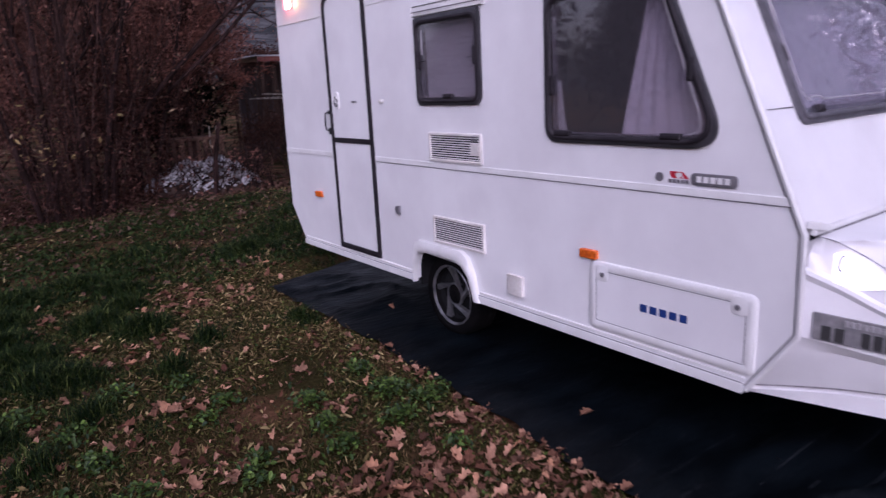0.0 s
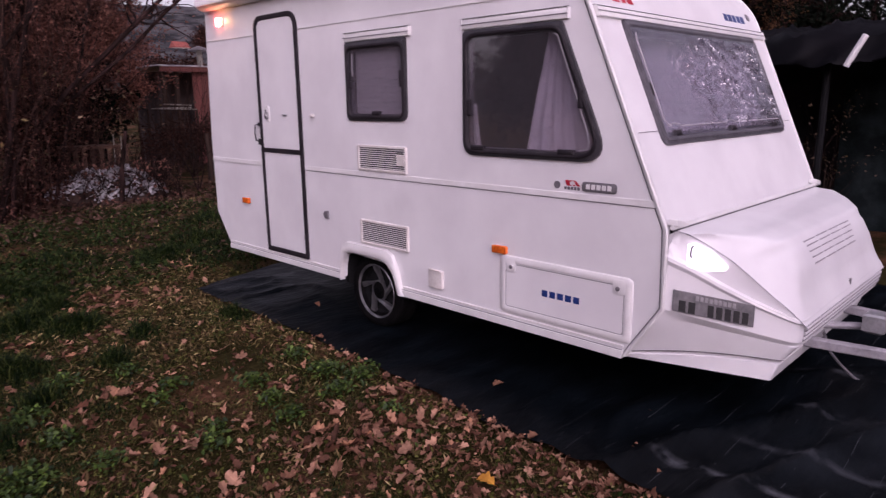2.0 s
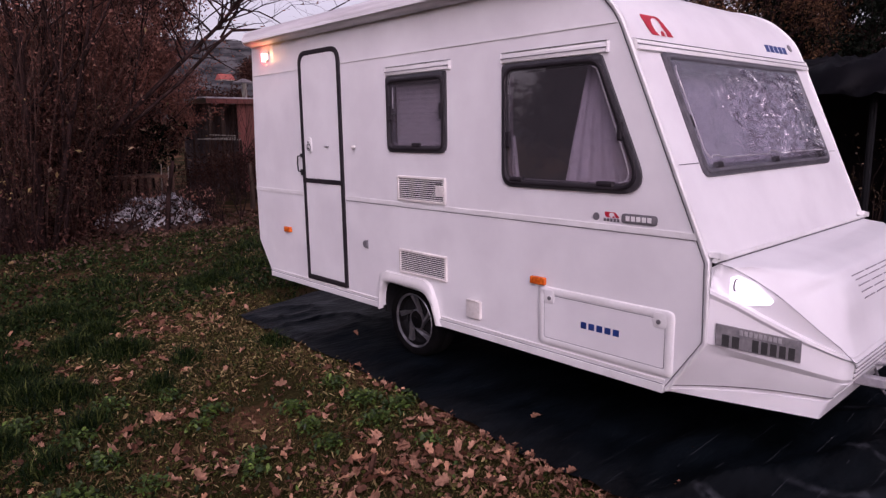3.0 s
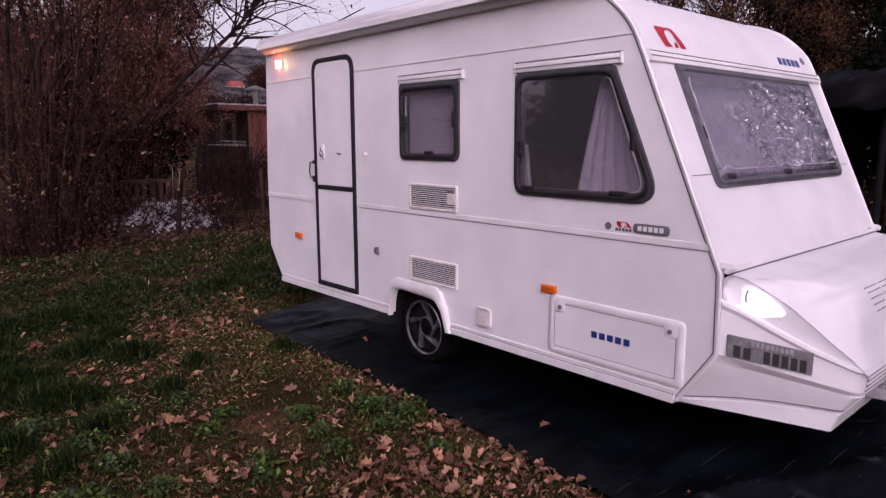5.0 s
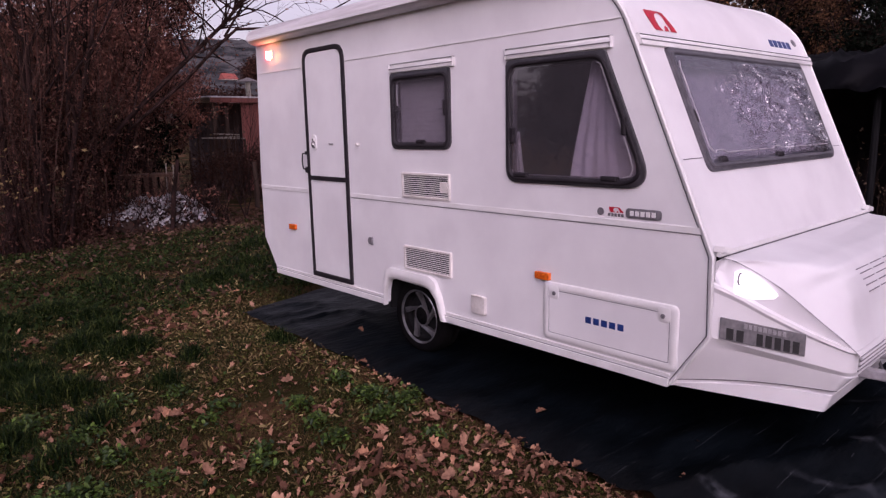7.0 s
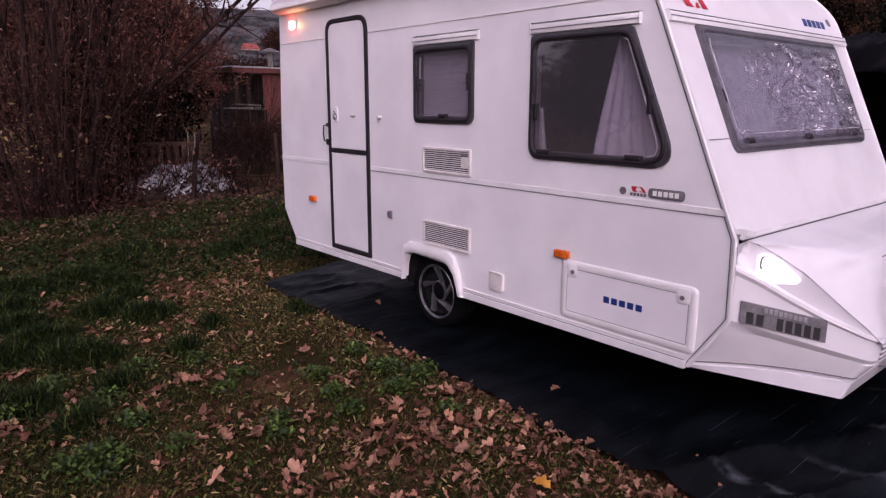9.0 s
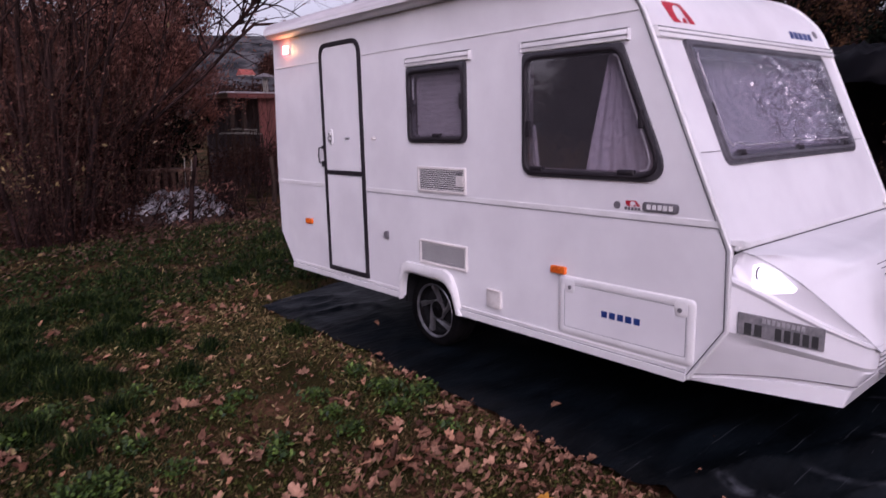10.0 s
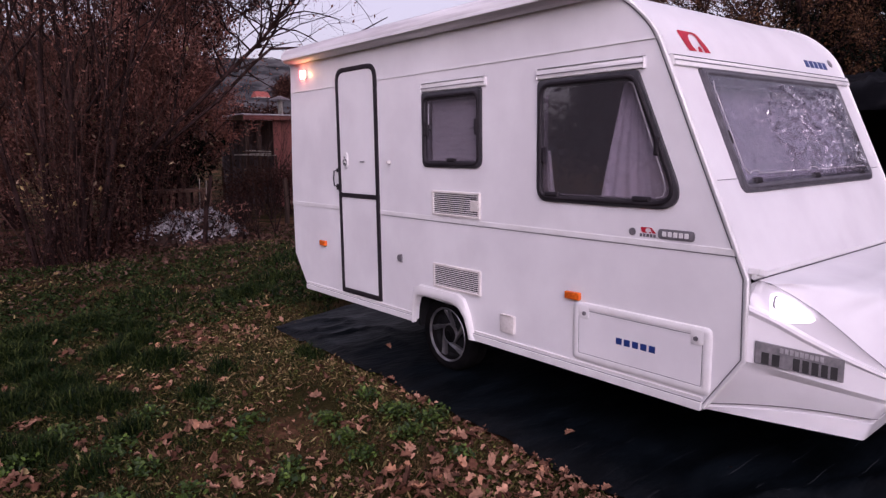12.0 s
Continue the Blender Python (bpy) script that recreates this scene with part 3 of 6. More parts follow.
# roof, rear and underbody run across the width
back = Shell()
strip = [(4.0, 0.35), (4.218, 0.65), (4.218, 1.3), (4.15, 2.4), (4.1, 2.47), (4.0, 2.5)]
back.add([(x, y, z) for y, z in strip for x in (0.03, W - 0.03)], [(2 * i, 2 * i + 1, 2 * i + 3, 2 * i + 2) for i in range(len(strip) - 1)])
part("rear_wall", back, WHITE, caravan, smooth=True)
cap = Shell()
curve = ROOFLINE
cap.add([(x, y, z) for y, z in curve for x in (0.031, W - 0.031)], [(2 * i, 2 * i + 1, 2 * i + 3, 2 * i + 2) for i in range(len(curve) - 1)])
part("roof", cap, WHITE, caravan, "white roof curving down to the front", smooth=50)
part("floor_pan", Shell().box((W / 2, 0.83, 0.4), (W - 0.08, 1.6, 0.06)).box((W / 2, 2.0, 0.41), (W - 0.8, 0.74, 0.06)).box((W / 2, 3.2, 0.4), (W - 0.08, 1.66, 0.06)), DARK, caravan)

# sloping front with its window
LEN = math.hypot(0.442, 1.015)
fdir, fout = Vector((0, 0.442, 1.015)) / LEN, Vector((0, -1.015, 0.442)) / LEN


def front(u, v, h=0.0):
    return Vector((u, -0.182, 1.015)) + fdir * v + fout * h


FWIN = rect(0.245, 0.41, W - 0.225, 1.075, 0.06, 6)
part("front_wall", panel(rect(0.031, 0.0, W - 0.031, LEN), [flat2(inset(FWIN, 0.03))], front, fout * -0.03), WHITE, caravan, "white sloping front with a wide window opening")
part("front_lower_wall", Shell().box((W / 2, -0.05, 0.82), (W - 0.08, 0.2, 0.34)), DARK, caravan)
bead = [(y, z) for y, z in ROOFLINE if y <= 1.3] + FRONT
for x in (-0.004, W + 0.004):
    part("edge_bead", Shell().tube([(x, y, z) for y, z in bead], 0.011, 6), PLASTIC, caravan, smooth=True)

part("bead_joint", Shell().tube([(-0.002, y + 0.022, z) for y, z in [p for p in ROOFLINE if p[0] <= 0.75] + FRONT[:1]] + [(-0.002, y + 0.017, z + 0.004) for y, z in FRONT[1:]], 0.0022, 5), BADGE, caravan, "dark joint beside the edge bead")

# strips and seams of the flank
part("trim_strip", Shell().pad([(-0.124, 1.116), (2.752, 1.116), (2.752, 1.149), (-0.114, 1.149)], 0, 0.006, side, 0.003), PLASTIC, caravan, "raised white rubbing strip")
# the strip's shadow, drawn as a thin grey bar
part("trim_shadow", Shell().box((-0.0015, 1.314, 1.1135), (0.004, 2.875, 0.003)), VENTGREY, caravan, "thin grey line for the shade under the strip")
part("trim_strip", Shell().box((-0.002, 3.785, 1.1315), (0.009, 0.86, 0.034)), PLASTIC, caravan)
for y0, y1 in ((0.3, 2.75), (3.36, 4.15)):
    part("panel_seam", Shell().box((-0.002, (y0 + y1) / 2, 2.147), (0.008, y1 - y0, 0.007)), PLASTIC, caravan)
for y0, y1 in ((0.01, 1.66), (2.34, 3.99)):
    part("sill_rail", Shell().box((-0.008, (y0 + y1) / 2, 0.355), (0.026, y1 - y0, 0.044)).box((-0.003, (y0 + y1) / 2, 0.395), (0.012, y1 - y0, 0.012)), PLASTIC, caravan, "white aluminium sill rail")
    part("sill_joint", Shell().tube([(-0.017, y0, 0.381), (-0.017, y1, 0.381)], 0.0022, 5), BADGE, caravan, "thin dark joint on the sill rail")


def hung_window(name, loop, outer, f, material_frame, bracket, pane_label, edge, lining, pale):
    w = thing(name, "", "")
    w.parent = caravan
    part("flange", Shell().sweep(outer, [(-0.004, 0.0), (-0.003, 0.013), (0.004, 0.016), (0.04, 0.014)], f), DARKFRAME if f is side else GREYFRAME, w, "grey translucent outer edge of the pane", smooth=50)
    part("window_frame", Shell().sweep(loop, [(0.01, 0.0), (0.011, 0.02), (0.018, 0.025), (0.03, 0.022), (0.036, 0.01), (0.036, -0.02)], f), material_frame, w, "", smooth=50)
    inner = inset(loop, 0.03)
    bm = panel(flat2(inner), [], lambda u, v: f(u, v, 0.012), f(0, 0, -0.004) - f(0, 0, 0))
    p = part("pane", bm, PANE, w, pane_label)
    p.visible_shadow = False
    u0, u1, v = bracket
    part("hinge_rail", Shell().sweep([(u0, v - 0.05), (u1, v - 0.05), (u1, v), (u0, v)], [(0, 0), (0, 0.016), (0.012, 0.022), (0.025, 0.022)], f), PLASTIC, w, "white window hinge rail", smooth=True)
    part("rail_seal", Shell().sweep([(u0, v), (u1, v), (u1, v + 0.007), (u0, v + 0.007)], [(0, 0), (0, 0.014), (0.001, 0.015)], f), INK, w)
    for a, b in ((u0 - 0.003, u0), (u1, u1 + 0.003)):
        part("rail_end", Shell().sweep([(a, v - 0.052), (b, v - 0.052), (b, v + 0.004), (a, v + 0.004)], [(0, 0), (0, 0.022), (0.001, 0.024)], f), PLASTIC, w)
    part("rail_lip", Shell().sweep([(u0, v - 0.031), (u1, v - 0.031), (u1, v - 0.025), (u0, v - 0.025)], [(0, 0.012), (0, 0.024), (0.003, 0.024)], f), BADGE, w)
    part("inner_frame", Shell().sweep(flat2(inset(loop, 0.03)), [(0, 0.004), (0.002, -0.004), (edge, -0.006), (edge + 0.003, -0.03)], f), lining, w, "dull grey inner frame behind the pane", smooth=50)
    part("pane_edge", Shell().tube([f(u, v, 0.014) for u, v in pale], 0.003, 6), PANE_EDGE if f is side else CREAM, w, "pale polished edge of the pane", smooth=True)
    return w


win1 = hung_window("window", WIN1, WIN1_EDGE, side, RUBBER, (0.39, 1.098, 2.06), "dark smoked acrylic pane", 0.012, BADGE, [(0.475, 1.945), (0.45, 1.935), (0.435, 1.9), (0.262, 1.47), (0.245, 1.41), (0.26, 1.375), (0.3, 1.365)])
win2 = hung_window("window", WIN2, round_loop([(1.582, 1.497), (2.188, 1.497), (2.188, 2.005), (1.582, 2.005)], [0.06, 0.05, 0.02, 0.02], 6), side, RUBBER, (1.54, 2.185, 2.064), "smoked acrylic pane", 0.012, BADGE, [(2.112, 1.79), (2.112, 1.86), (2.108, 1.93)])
win3 = hung_window("window", FWIN, round_loop([(0.245, 0.41), (W - 0.225, 0.41), (W - 0.225, 1.08), (0.245, 1.08)], [0.05, 0.05, 0.02, 0.02], 5), front, GREYFRAME, (0.012, W - 0.012, 1.132), "smoked acrylic front pane", 0.035, GREYFRAME, [(0.33, 1.01), (0.315, 0.97), (0.315, 0.54), (0.35, 0.502), (0.36, 0.5), (0.38, 0.515), (0.44, 0.515), (0.48, 0.5), (1.06, 0.5), (1.09, 0.515), (1.15, 0.515), (1.19, 0.5), (1.9, 0.5)])

# panes' fittings: stays and catches
def catch(parent, f, u, v, wide=0.06, tall=0.03):
    part("catch", Shell().add(*catch_shape(f, u, v, wide, tall)), RUBBER, parent, "black plastic catch")


def catch_shape(f, u, v, w, t):
    s = Shell()
    s.sweep([(u - w / 2, v - t / 2), (u + w / 2, v - t / 2), (u + w / 2, v + t / 2), (u - w / 2, v + t / 2)], [(0, 0.006), (0, 0.022), (min(w, t) * 0.3, 0.027)], f)
    s.f.append(tuple(range(2, 12, 3)))
    return s.v, s.f


for u, v in ((0.98, 1.355), (0.38, 1.355)):
    catch(win1, side, u, v, 0.1, 0.028)
for u, v in ((1.045, 1.58), (0.3, 1.62)):
    catch(win1, side, u, v, 0.03, 0.09)
catch(win2, side, 1.87, 1.545, 0.08, 0.025)
for u in (2.135, 1.62):
    catch(win2, side, u, 1.76, 0.03, 0.1)
    part("stay", Shell().tube([side(u, 1.755, 0.02), side(u + (-0.06 if u > 2 else 0.06), 1.752, 0.018)], 0.004, 5), BLACK, win2)
for u in (0.41, 1.12, 1.8):
    catch(win3, front, u, 0.463, 0.07, 0.03)
for u in (0.275, W - 0.255):
    catch(win3, front, u, 0.7, 0.03, 0.07)

# cabin seen through the panes
part("cabin_wall", Shell().box((1.95, 2.45, 1.4), (0.04, 3.0, 1.8)), CABIN, caravan)
part("cabin_partition", Shell().box((1.0, 2.75, 1.4), (1.9, 0.04, 1.8)), CABIN, caravan)
part("cabin_bench", Shell().box((1.0, 0.55, 0.75), (1.9, 1.0, 0.7)), CABIN, caravan)


def drape(name, f, bottom, top, v0, v1, depth, waves, material, parent, label):
    """A gathered curtain between two spans of u, at its hem and its rail."""
    n, vs = 60, []
    for j in range(14):
        t = j / 13
        for i in range(n):
            k = i / (n - 1)
            a = bottom[0] + (top[0] - bottom[0]) * t
            b = bottom[1] + (top[1] - bottom[1]) * t
            vs.append(f(a + (b - a) * k, v0 + (v1 - v0) * t, depth + 0.0065 * math.sin(waves * k * 6.283 + 0.6 * math.sin(4 * t))))
    return part(name, Shell().add(vs, [(j * n + i, j * n + i + 1, j * n + n + i + 1, j * n + n + i) for j in range(13) for i in range(n - 1)]), material, parent, label, smooth=True)


drape("curtain", side, (0.7, 0.18), (0.56, 0.4), 1.32, 1.97, -0.07, 6, CURTAIN, win1, "white net curtain drawn to one side")
drape("curtain", side, (1.075, 1.0), (1.075, 1.05), 1.32, 1.6, -0.05, 2, BLIND, win1, "edge of the second white curtain")
drape("curtain", front, (0.29, W - 0.27), (0.29, W - 0.27), 0.44, 1.05, -0.08, 22, CURTAIN, win3, "white net curtain behind the front pane")
s = Shell()
n = 30
s.add([side(u, 1.51 + 0.475 * j / n, -0.05 + (0.0025 if j % 2 else 0)) for j in range(n + 1) for u in (1.6, 2.15)], [(2 * j, 2 * j + 1, 2 * j + 3, 2 * j + 2) for j in range(n)])
part("blind", s, BLIND, win2, "beige pleated blind, drawn down")

# crumpled clear film over the front pane
n, m, vs = 340, 130, []
for j in range(m):
    for i in range(n):
        u, v = 0.285 + (W - 0.55) * i / (n - 1), 0.45 + 0.59 * j / (m - 1)
        edge = min(i, n - 1 - i, j, m - 1 - j) / 8
        mess = 0.25 + 0.85 * smoothstep(1.5 - math.hypot((u - 1.45) / 0.8, (v - 0.74) / 0.42) + 0.8 * noise.noise((u * 3.0, v * 4.0, 9.0)))
        wx, wy = u + 0.1 * noise.noise((u * 3, v * 3, 6.0)), v + 0.1 * noise.noise((u * 3, v * 3, 7.0))
        ridge = lambda fx, fy, z, sharp: (1 - abs(noise.noise((wx * fx + 0.4 * wy * fy, wy * fy - 0.3 * wx * fx, z)))) ** sharp
        band = smoothstep((v - 0.82) / 0.15) * noise.noise((u * 1.2, v * 16, 5.0))
        k = 0.4 * noise.noise((u * 2.5, v * 3, 1.0)) + 0.12 * band + 0.05 * noise.noise((u * 9, v * 2.5, 4.0)) + mess * (0.34 * ridge(6, 7, 2.0, 8) + 0.26 * ridge(13, 14, 3.0, 9) + 0.11 * ridge(27, 26, 8.0, 8))
        vs.append(front(u, v, 0.02 + 0.05 * k * min(edge, 1)))
film_part = part("insulating_film", Shell().add(vs, [(j * n + i, j * n + i + 1, j * n + n + i + 1, j * n + n + i) for j in range(m - 1) for i in range(n - 1)]), FILM, win3, "crumpled clear plastic film", smooth=True)
film_part.visible_shadow = False
for x0, x1 in ((0.04, 0.235), (W - 0.215, W - 0.04)):
    part("panel_seam", Shell().sweep([(x0, 0.482), (x1, 0.482), (x1, 0.486), (x0, 0.486)], [(0, 0.002), (0.002, 0.003)], front), GREYFRAME, caravan)

# ---- caravan door ----
door = thing("door", "white two-part door with a black rubber seal", "")
door.parent = caravan
DOOR = round_loop([(2.757, 0.41), (3.352, 0.405), (3.352, 2.283), (2.757, 2.283)], [0.01, 0.01, 0.11, 0.13], 7)
part("door_seal", Shell().sweep(DOOR, [(0.0, 0.0), (0.002, 0.014), (0.02, 0.018), (0.036, 0.014), (0.04, 0.002)], side), RUBBER, door, "black rubber door seal", smooth=50)
part("door_leaf", panel(rect(2.797, 0.45, 3.312, 1.226), [], lambda u, v: side(u, v, 0.008), Vector((0.006, 0, 0))), WHITE, door)
part("door_leaf", panel(round_loop([(2.797, 1.266), (3.312, 1.266), (3.312, 2.245), (2.797, 2.245)], [0, 0, 0.08, 0.1], 6), [], lambda u, v: side(u, v, 0.008), Vector((0.006, 0, 0))), WHITE, door)
part("door_joint", Shell().box((-0.008, 3.055, 1.246), (0.018, 0.52, 0.034)), RUBBER, door, "black rubber joint across the door")
part("door_lock", Shell().sweep(round_loop([(3.19, 1.47), (3.265, 1.47), (3.265, 1.6), (3.19, 1.6)], 0.037, 6), [(0, 0.008), (0.003, 0.018), (0.01, 0.02), (0.03, 0.012)], side).tube([side(3.228, 1.56, 0.012), side(3.228, 1.56, 0.024)], 0.014, 10).tube([side(3.228, 1.51, 0.012), side(3.228, 1.51, 0.022)], 0.011, 10), PLASTIC, door, "white oval door lock", smooth=True)
for v in (1.56, 1.51):
    part("keyhole", Shell().tube([side(3.228, v, 0.02), side(3.228, v, 0.027)], 0.008, 10), INK, door, "dark keyhole")
part("door_handle", Shell().tube([side(3.37, 1.45, 0.012), side(3.385, 1.445, 0.034), side(3.39, 1.38, 0.038), side(3.385, 1.32, 0.034), side(3.37, 1.315, 0.012)], 0.006, 8).box((-0.008, 3.37, 1.31), (0.016, 0.03, 0.05)).box((-0.008, 3.37, 1.45), (0.014, 0.02, 0.03)), BLACK, door, "black grab handle", smooth=True)
part("door_plate", Shell().box((-0.014, 2.974, 1.526), (0.012, 0.05, 0.012)), STEEL, door)
part("door_stay", Shell().tube([side(2.61, 1.524, 0), side(2.61, 1.524, 0.02), side(2.61, 1.524, 0.03)], [0.014, 0.013, 0.008], 12), CREAM, caravan, "white round door stay")
part("lock_ring", Shell().tube([side(3.228 + 0.026 * math.cos(a * 0.2618), 1.52 + 0.026 * math.sin(a * 0.2618), 0.02) for a in range(25)], 0.0045, 6), BADGE, door, "dark ring round the door lock", smooth=True)
part("keyhole_cover", Shell().sweep([(2.475, 0.765), (2.52, 0.77), (2.535, 0.8), (2.52, 0.825), (2.475, 0.83)], [(0, 0), (0.003, 0.012), (0.012, 0.016)], side).add([side(2.485, 0.775, 0.016), side(2.515, 0.78, 0.016), side(2.523, 0.8, 0.016), side(2.512, 0.818, 0.016), side(2.485, 0.82, 0.016)], [(0, 1, 2, 3, 4)]), BADGE, caravan, "grey triangular lock cover")

# ---- fridge vents ----
def vent(z0, z1, rows, badge):
    g = thing("vent", "white slatted fridge vent", "")
    g.parent = caravan
    part("vent_border", Shell().sweep(rect(1.595, z0, 2.092, z1, 0.012, 3), [(0, 0), (0.002, 0.014), (0.014, 0.016), (0.02, 0.005)], side), CREAM, g, "cream plastic border", smooth=60)
    part("vent_backing", Shell().box((0.0, 1.8425, (z0 + z1) / 2), (0.006, 0.47, z1 - z0 - 0.03)), DARK, g)
    pitch = (z1 - z0 - 0.04) / rows
    for k in range(rows):
        z = z0 + 0.02 + pitch * (k + 0.5)
        part("slat", Shell().box((-0.009, 1.8425, z), (0.004, 0.466, pitch * 0.42), Matrix.Rotation(radians(-12), 3, "Y")), PLASTIC, g)
    if badge:
        part("vent_badge", Shell().box((-0.016, 1.65, z1 - 0.034), (0.006, 0.055, 0.014)), BADGE, g, "small dark maker's badge")
        part("vent_label", Shell().box((-0.0135, 1.65, z1 - 0.09), (0.004, 0.07, 0.07)), CREAM, g)


vent(1.157, 1.334, 10, True)
vent(0.64, 0.816, 10, False)

# ---- small fittings on the flank ----
for (y0, y1, z0, z1), tone in (((0.765, 0.868, 0.76, 0.803), "orange"), ((3.61, 3.71, 0.775, 0.82), "orange")):
    part("side_reflector", Shell().pad(rect(y0, z0, y1, z1, 0.006, 3), 0, 0.024, side), ORANGE, caravan, "orange side reflector", smooth=50)
hook = thing("socket_cover", "", "")
hook.parent = caravan
part("cover", Shell().pad(rect(1.28, 0.452, 1.4, 0.566, 0.008, 3), 0, 0.022, side, 0.003), CREAM, hook, "cream mains socket cover", smooth=50)
part("hinge", Shell().box((-0.02, 1.34, 0.568), (0.02, 0.1, 0.008)), CREAM, hook)

lamp = thing("awning_lamp", "lit warm white side lamp", "")
lamp.parent = caravan
part("lamp_base", Shell().pad(rect(3.836, 2.252, 3.873, 2.325, 0.012, 4), 0, 0.018, side), PLASTIC, lamp)
part("lamp_lens", Shell().pad(rect(3.847, 2.264, 3.862, 2.314, 0.007, 5), 0.018, 0.034, side, 0.008), WARM, lamp, "glowing warm lens", smooth=True)

part("red_lens", Shell().pad(rect(3.9, 2.25, 3.925, 2.325, 0.008, 3), 0, 0.034, side, 0.006), REDGLOW, lamp, "small red end lens")

# badges on the flank are plain shapes
badge = thing("maker_badge", "red emblem, dark bars and a grey name badge", "")
badge.parent = caravan
part("round_seal", Shell().tube([side(0.437, 1.184, 0.0), side(0.437, 1.184, 0.004)], 0.02, 16), BADGE, badge, "grey round seal")


def emblem(parent, f, u0, u1, v0, v1, h):
    """A red arch with a slanted foot."""
    w, t = u1 - u0, v1 - v0
    P = lambda a, b: f(u0 + w * a, v0 + t * b, h)
    s = Shell()
    rows = [((0.16, 0.0), (0.45, 0.0)), ((0.06, 0.3), (0.34, 0.2)), ((0.02, 0.65), (0.3, 0.5)), ((0.0, 0.92), (0.34, 0.76)), ((0.04, 1.0), (0.45, 0.88)), ((0.62, 1.0), (0.56, 0.88)), ((0.72, 0.94), (0.64, 0.72)), ((0.82, 0.6), (0.66, 0.45)), ((0.92, 0.3), (0.74, 0.2)), ((1.0, 0.0), (0.76, 0.0))]
    s.add([P(*q) for r in rows for q in r], [(2 * i, 2 * i + 1, 2 * i + 3, 2 * i + 2) for i in range(len(rows) - 1)])
    s.add([P(0.52, 0.0), P(0.68, 0.0), P(0.66, 0.2), P(0.6, 0.27), P(0.54, 0.2)], [(0, 1, 2, 3, 4)])
    return part("emblem", s, RED, parent, "red arched emblem")


def bars(parent, f, u0, u1, v0, v1, h, count, material, name="letter_bar", label=""):
    """Plain upright bars in place of a maker's name."""
    step = (u1 - u0) / count
    for k in range(count):
        a, b = u0 + step * (k + 0.14), u0 + step * (k + 0.86)
        part(name, Shell().pad([(a, v0), (b, v0), (b, v1), (a, v1)], 0, h, f, 0.001), material, parent, label)


emblem(badge, side, 0.387, 0.296, 1.184, 1.212, 0.003)
bars(badge, side, 0.395, 0.296, 1.163, 1.179, 0.003, 5, BADGE)
part("name_badge", Shell().pad(rect(0.085, 1.162, 0.284, 1.212, 0.02, 5), 0, 0.008, side, 0.002), BADGE, badge, "grey name badge with pale bars", smooth=50)
bars(badge, side, 0.262, 0.11, 1.175, 1.2, 0.01, 5, PLASTIC)

# ---- locker hatch ----
locker = thing("locker_hatch", "white locker hatch with two locks and blue bars", "")
locker.parent = caravan
ring = lambda d, r: rect(-0.027 + d, 0.414 + d, 0.812 - d, 0.752 - d, r, 5)
part("hatch_border", Shell().loft([(ring(-0.002, 0.036), 0), (ring(0, 0.035), 0.007), (ring(0.004, 0.032), 0.0115), (ring(0.035, 0.014), 0.0125), (ring(0.039, 0.01), 0.0105), (ring(0.04, 0.01), 0.003)], side), PLASTIC, locker, "raised white border", smooth=50)
part("hatch_panel", Shell().box((-0.005, 0.3925, 0.583), (0.01, 0.765, 0.264)), WHITE, locker)
for u, d in ((0.735, 1), (0.045, -1)):
    part("lock_plate", Shell().pad(rect(u - 0.036, 0.66, u + 0.036, 0.74, 0.025, 5), 0.008, 0.0135, side, 0.003), PLASTIC, locker, smooth=50)
    part("lock", Shell().tube([side(u - 0.005 * d, 0.692, 0.012), side(u - 0.005 * d, 0.692, 0.019), side(u - 0.005 * d, 0.692, 0.02)], [0.012, 0.012, 0.007], 12), BADGE, locker, "dark round key lock", smooth=50)
part("panel_groove", Shell().sweep(rect(0.0145, 0.4555, 0.7705, 0.7105, 0.01, 3), [(0, 0.011), (0.0015, 0.012), (0.003, 0.011)], side), BADGE, locker)
bars(locker, side, 0.522, 0.267, 0.562, 0.598, 0.012, 5, BLUE, label="blue vinyl bar")

# ---- wheel, arch ----
arch_outer = [(1.635, 0.335), (1.665, 0.375), (1.7, 0.5), (1.755, 0.6), (1.82, 0.63), (2.25, 0.63), (2.305, 0.605), (2.33, 0.5), (2.337, 0.33)]
arch_inner = [(1.7, 0.335), (1.718, 0.4), (1.745, 0.47), (1.81, 0.53), (1.88, 0.55), (2.2, 0.555), (2.27, 0.54), (2.31, 0.46), (2.322, 0.33)]
s = Shell()
prof = [(0.0, 0.0), (0.05, 0.025), (0.4, 0.034), (0.85, 0.034), (1.0, 0.024), (1.0, -0.008)]
fine_o, fine_i = [], []
for k in range(len(arch_outer) - 1):
    for t in (0, 0.34, 0.67):
        fine_o.append(Vector(arch_outer[k]).lerp(Vector(arch_outer[k + 1]), t))
        fine_i.append(Vector(arch_inner[k]).lerp(Vector(arch_inner[k + 1]), t))
fine_o.append(Vector(arch_outer[-1])), fine_i.append(Vector(arch_inner[-1]))
vs = [side(*(a.lerp(b, t)), h) for a, b in zip(fine_o, fine_i) for t, h in prof]
k = len(prof)
s.add(vs, [(i * k + j, i * k + k + j, i * k + k + j + 1, i * k + j + 1) for i in range(len(fine_o) - 1) for j in range(k - 1)])
part("wheel_arch", s, PLASTIC, caravan, "white moulded wheel arch", smooth=60)
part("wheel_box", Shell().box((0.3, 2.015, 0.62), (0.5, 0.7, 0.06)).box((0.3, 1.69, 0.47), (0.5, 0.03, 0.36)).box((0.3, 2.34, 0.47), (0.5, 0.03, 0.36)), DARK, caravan)


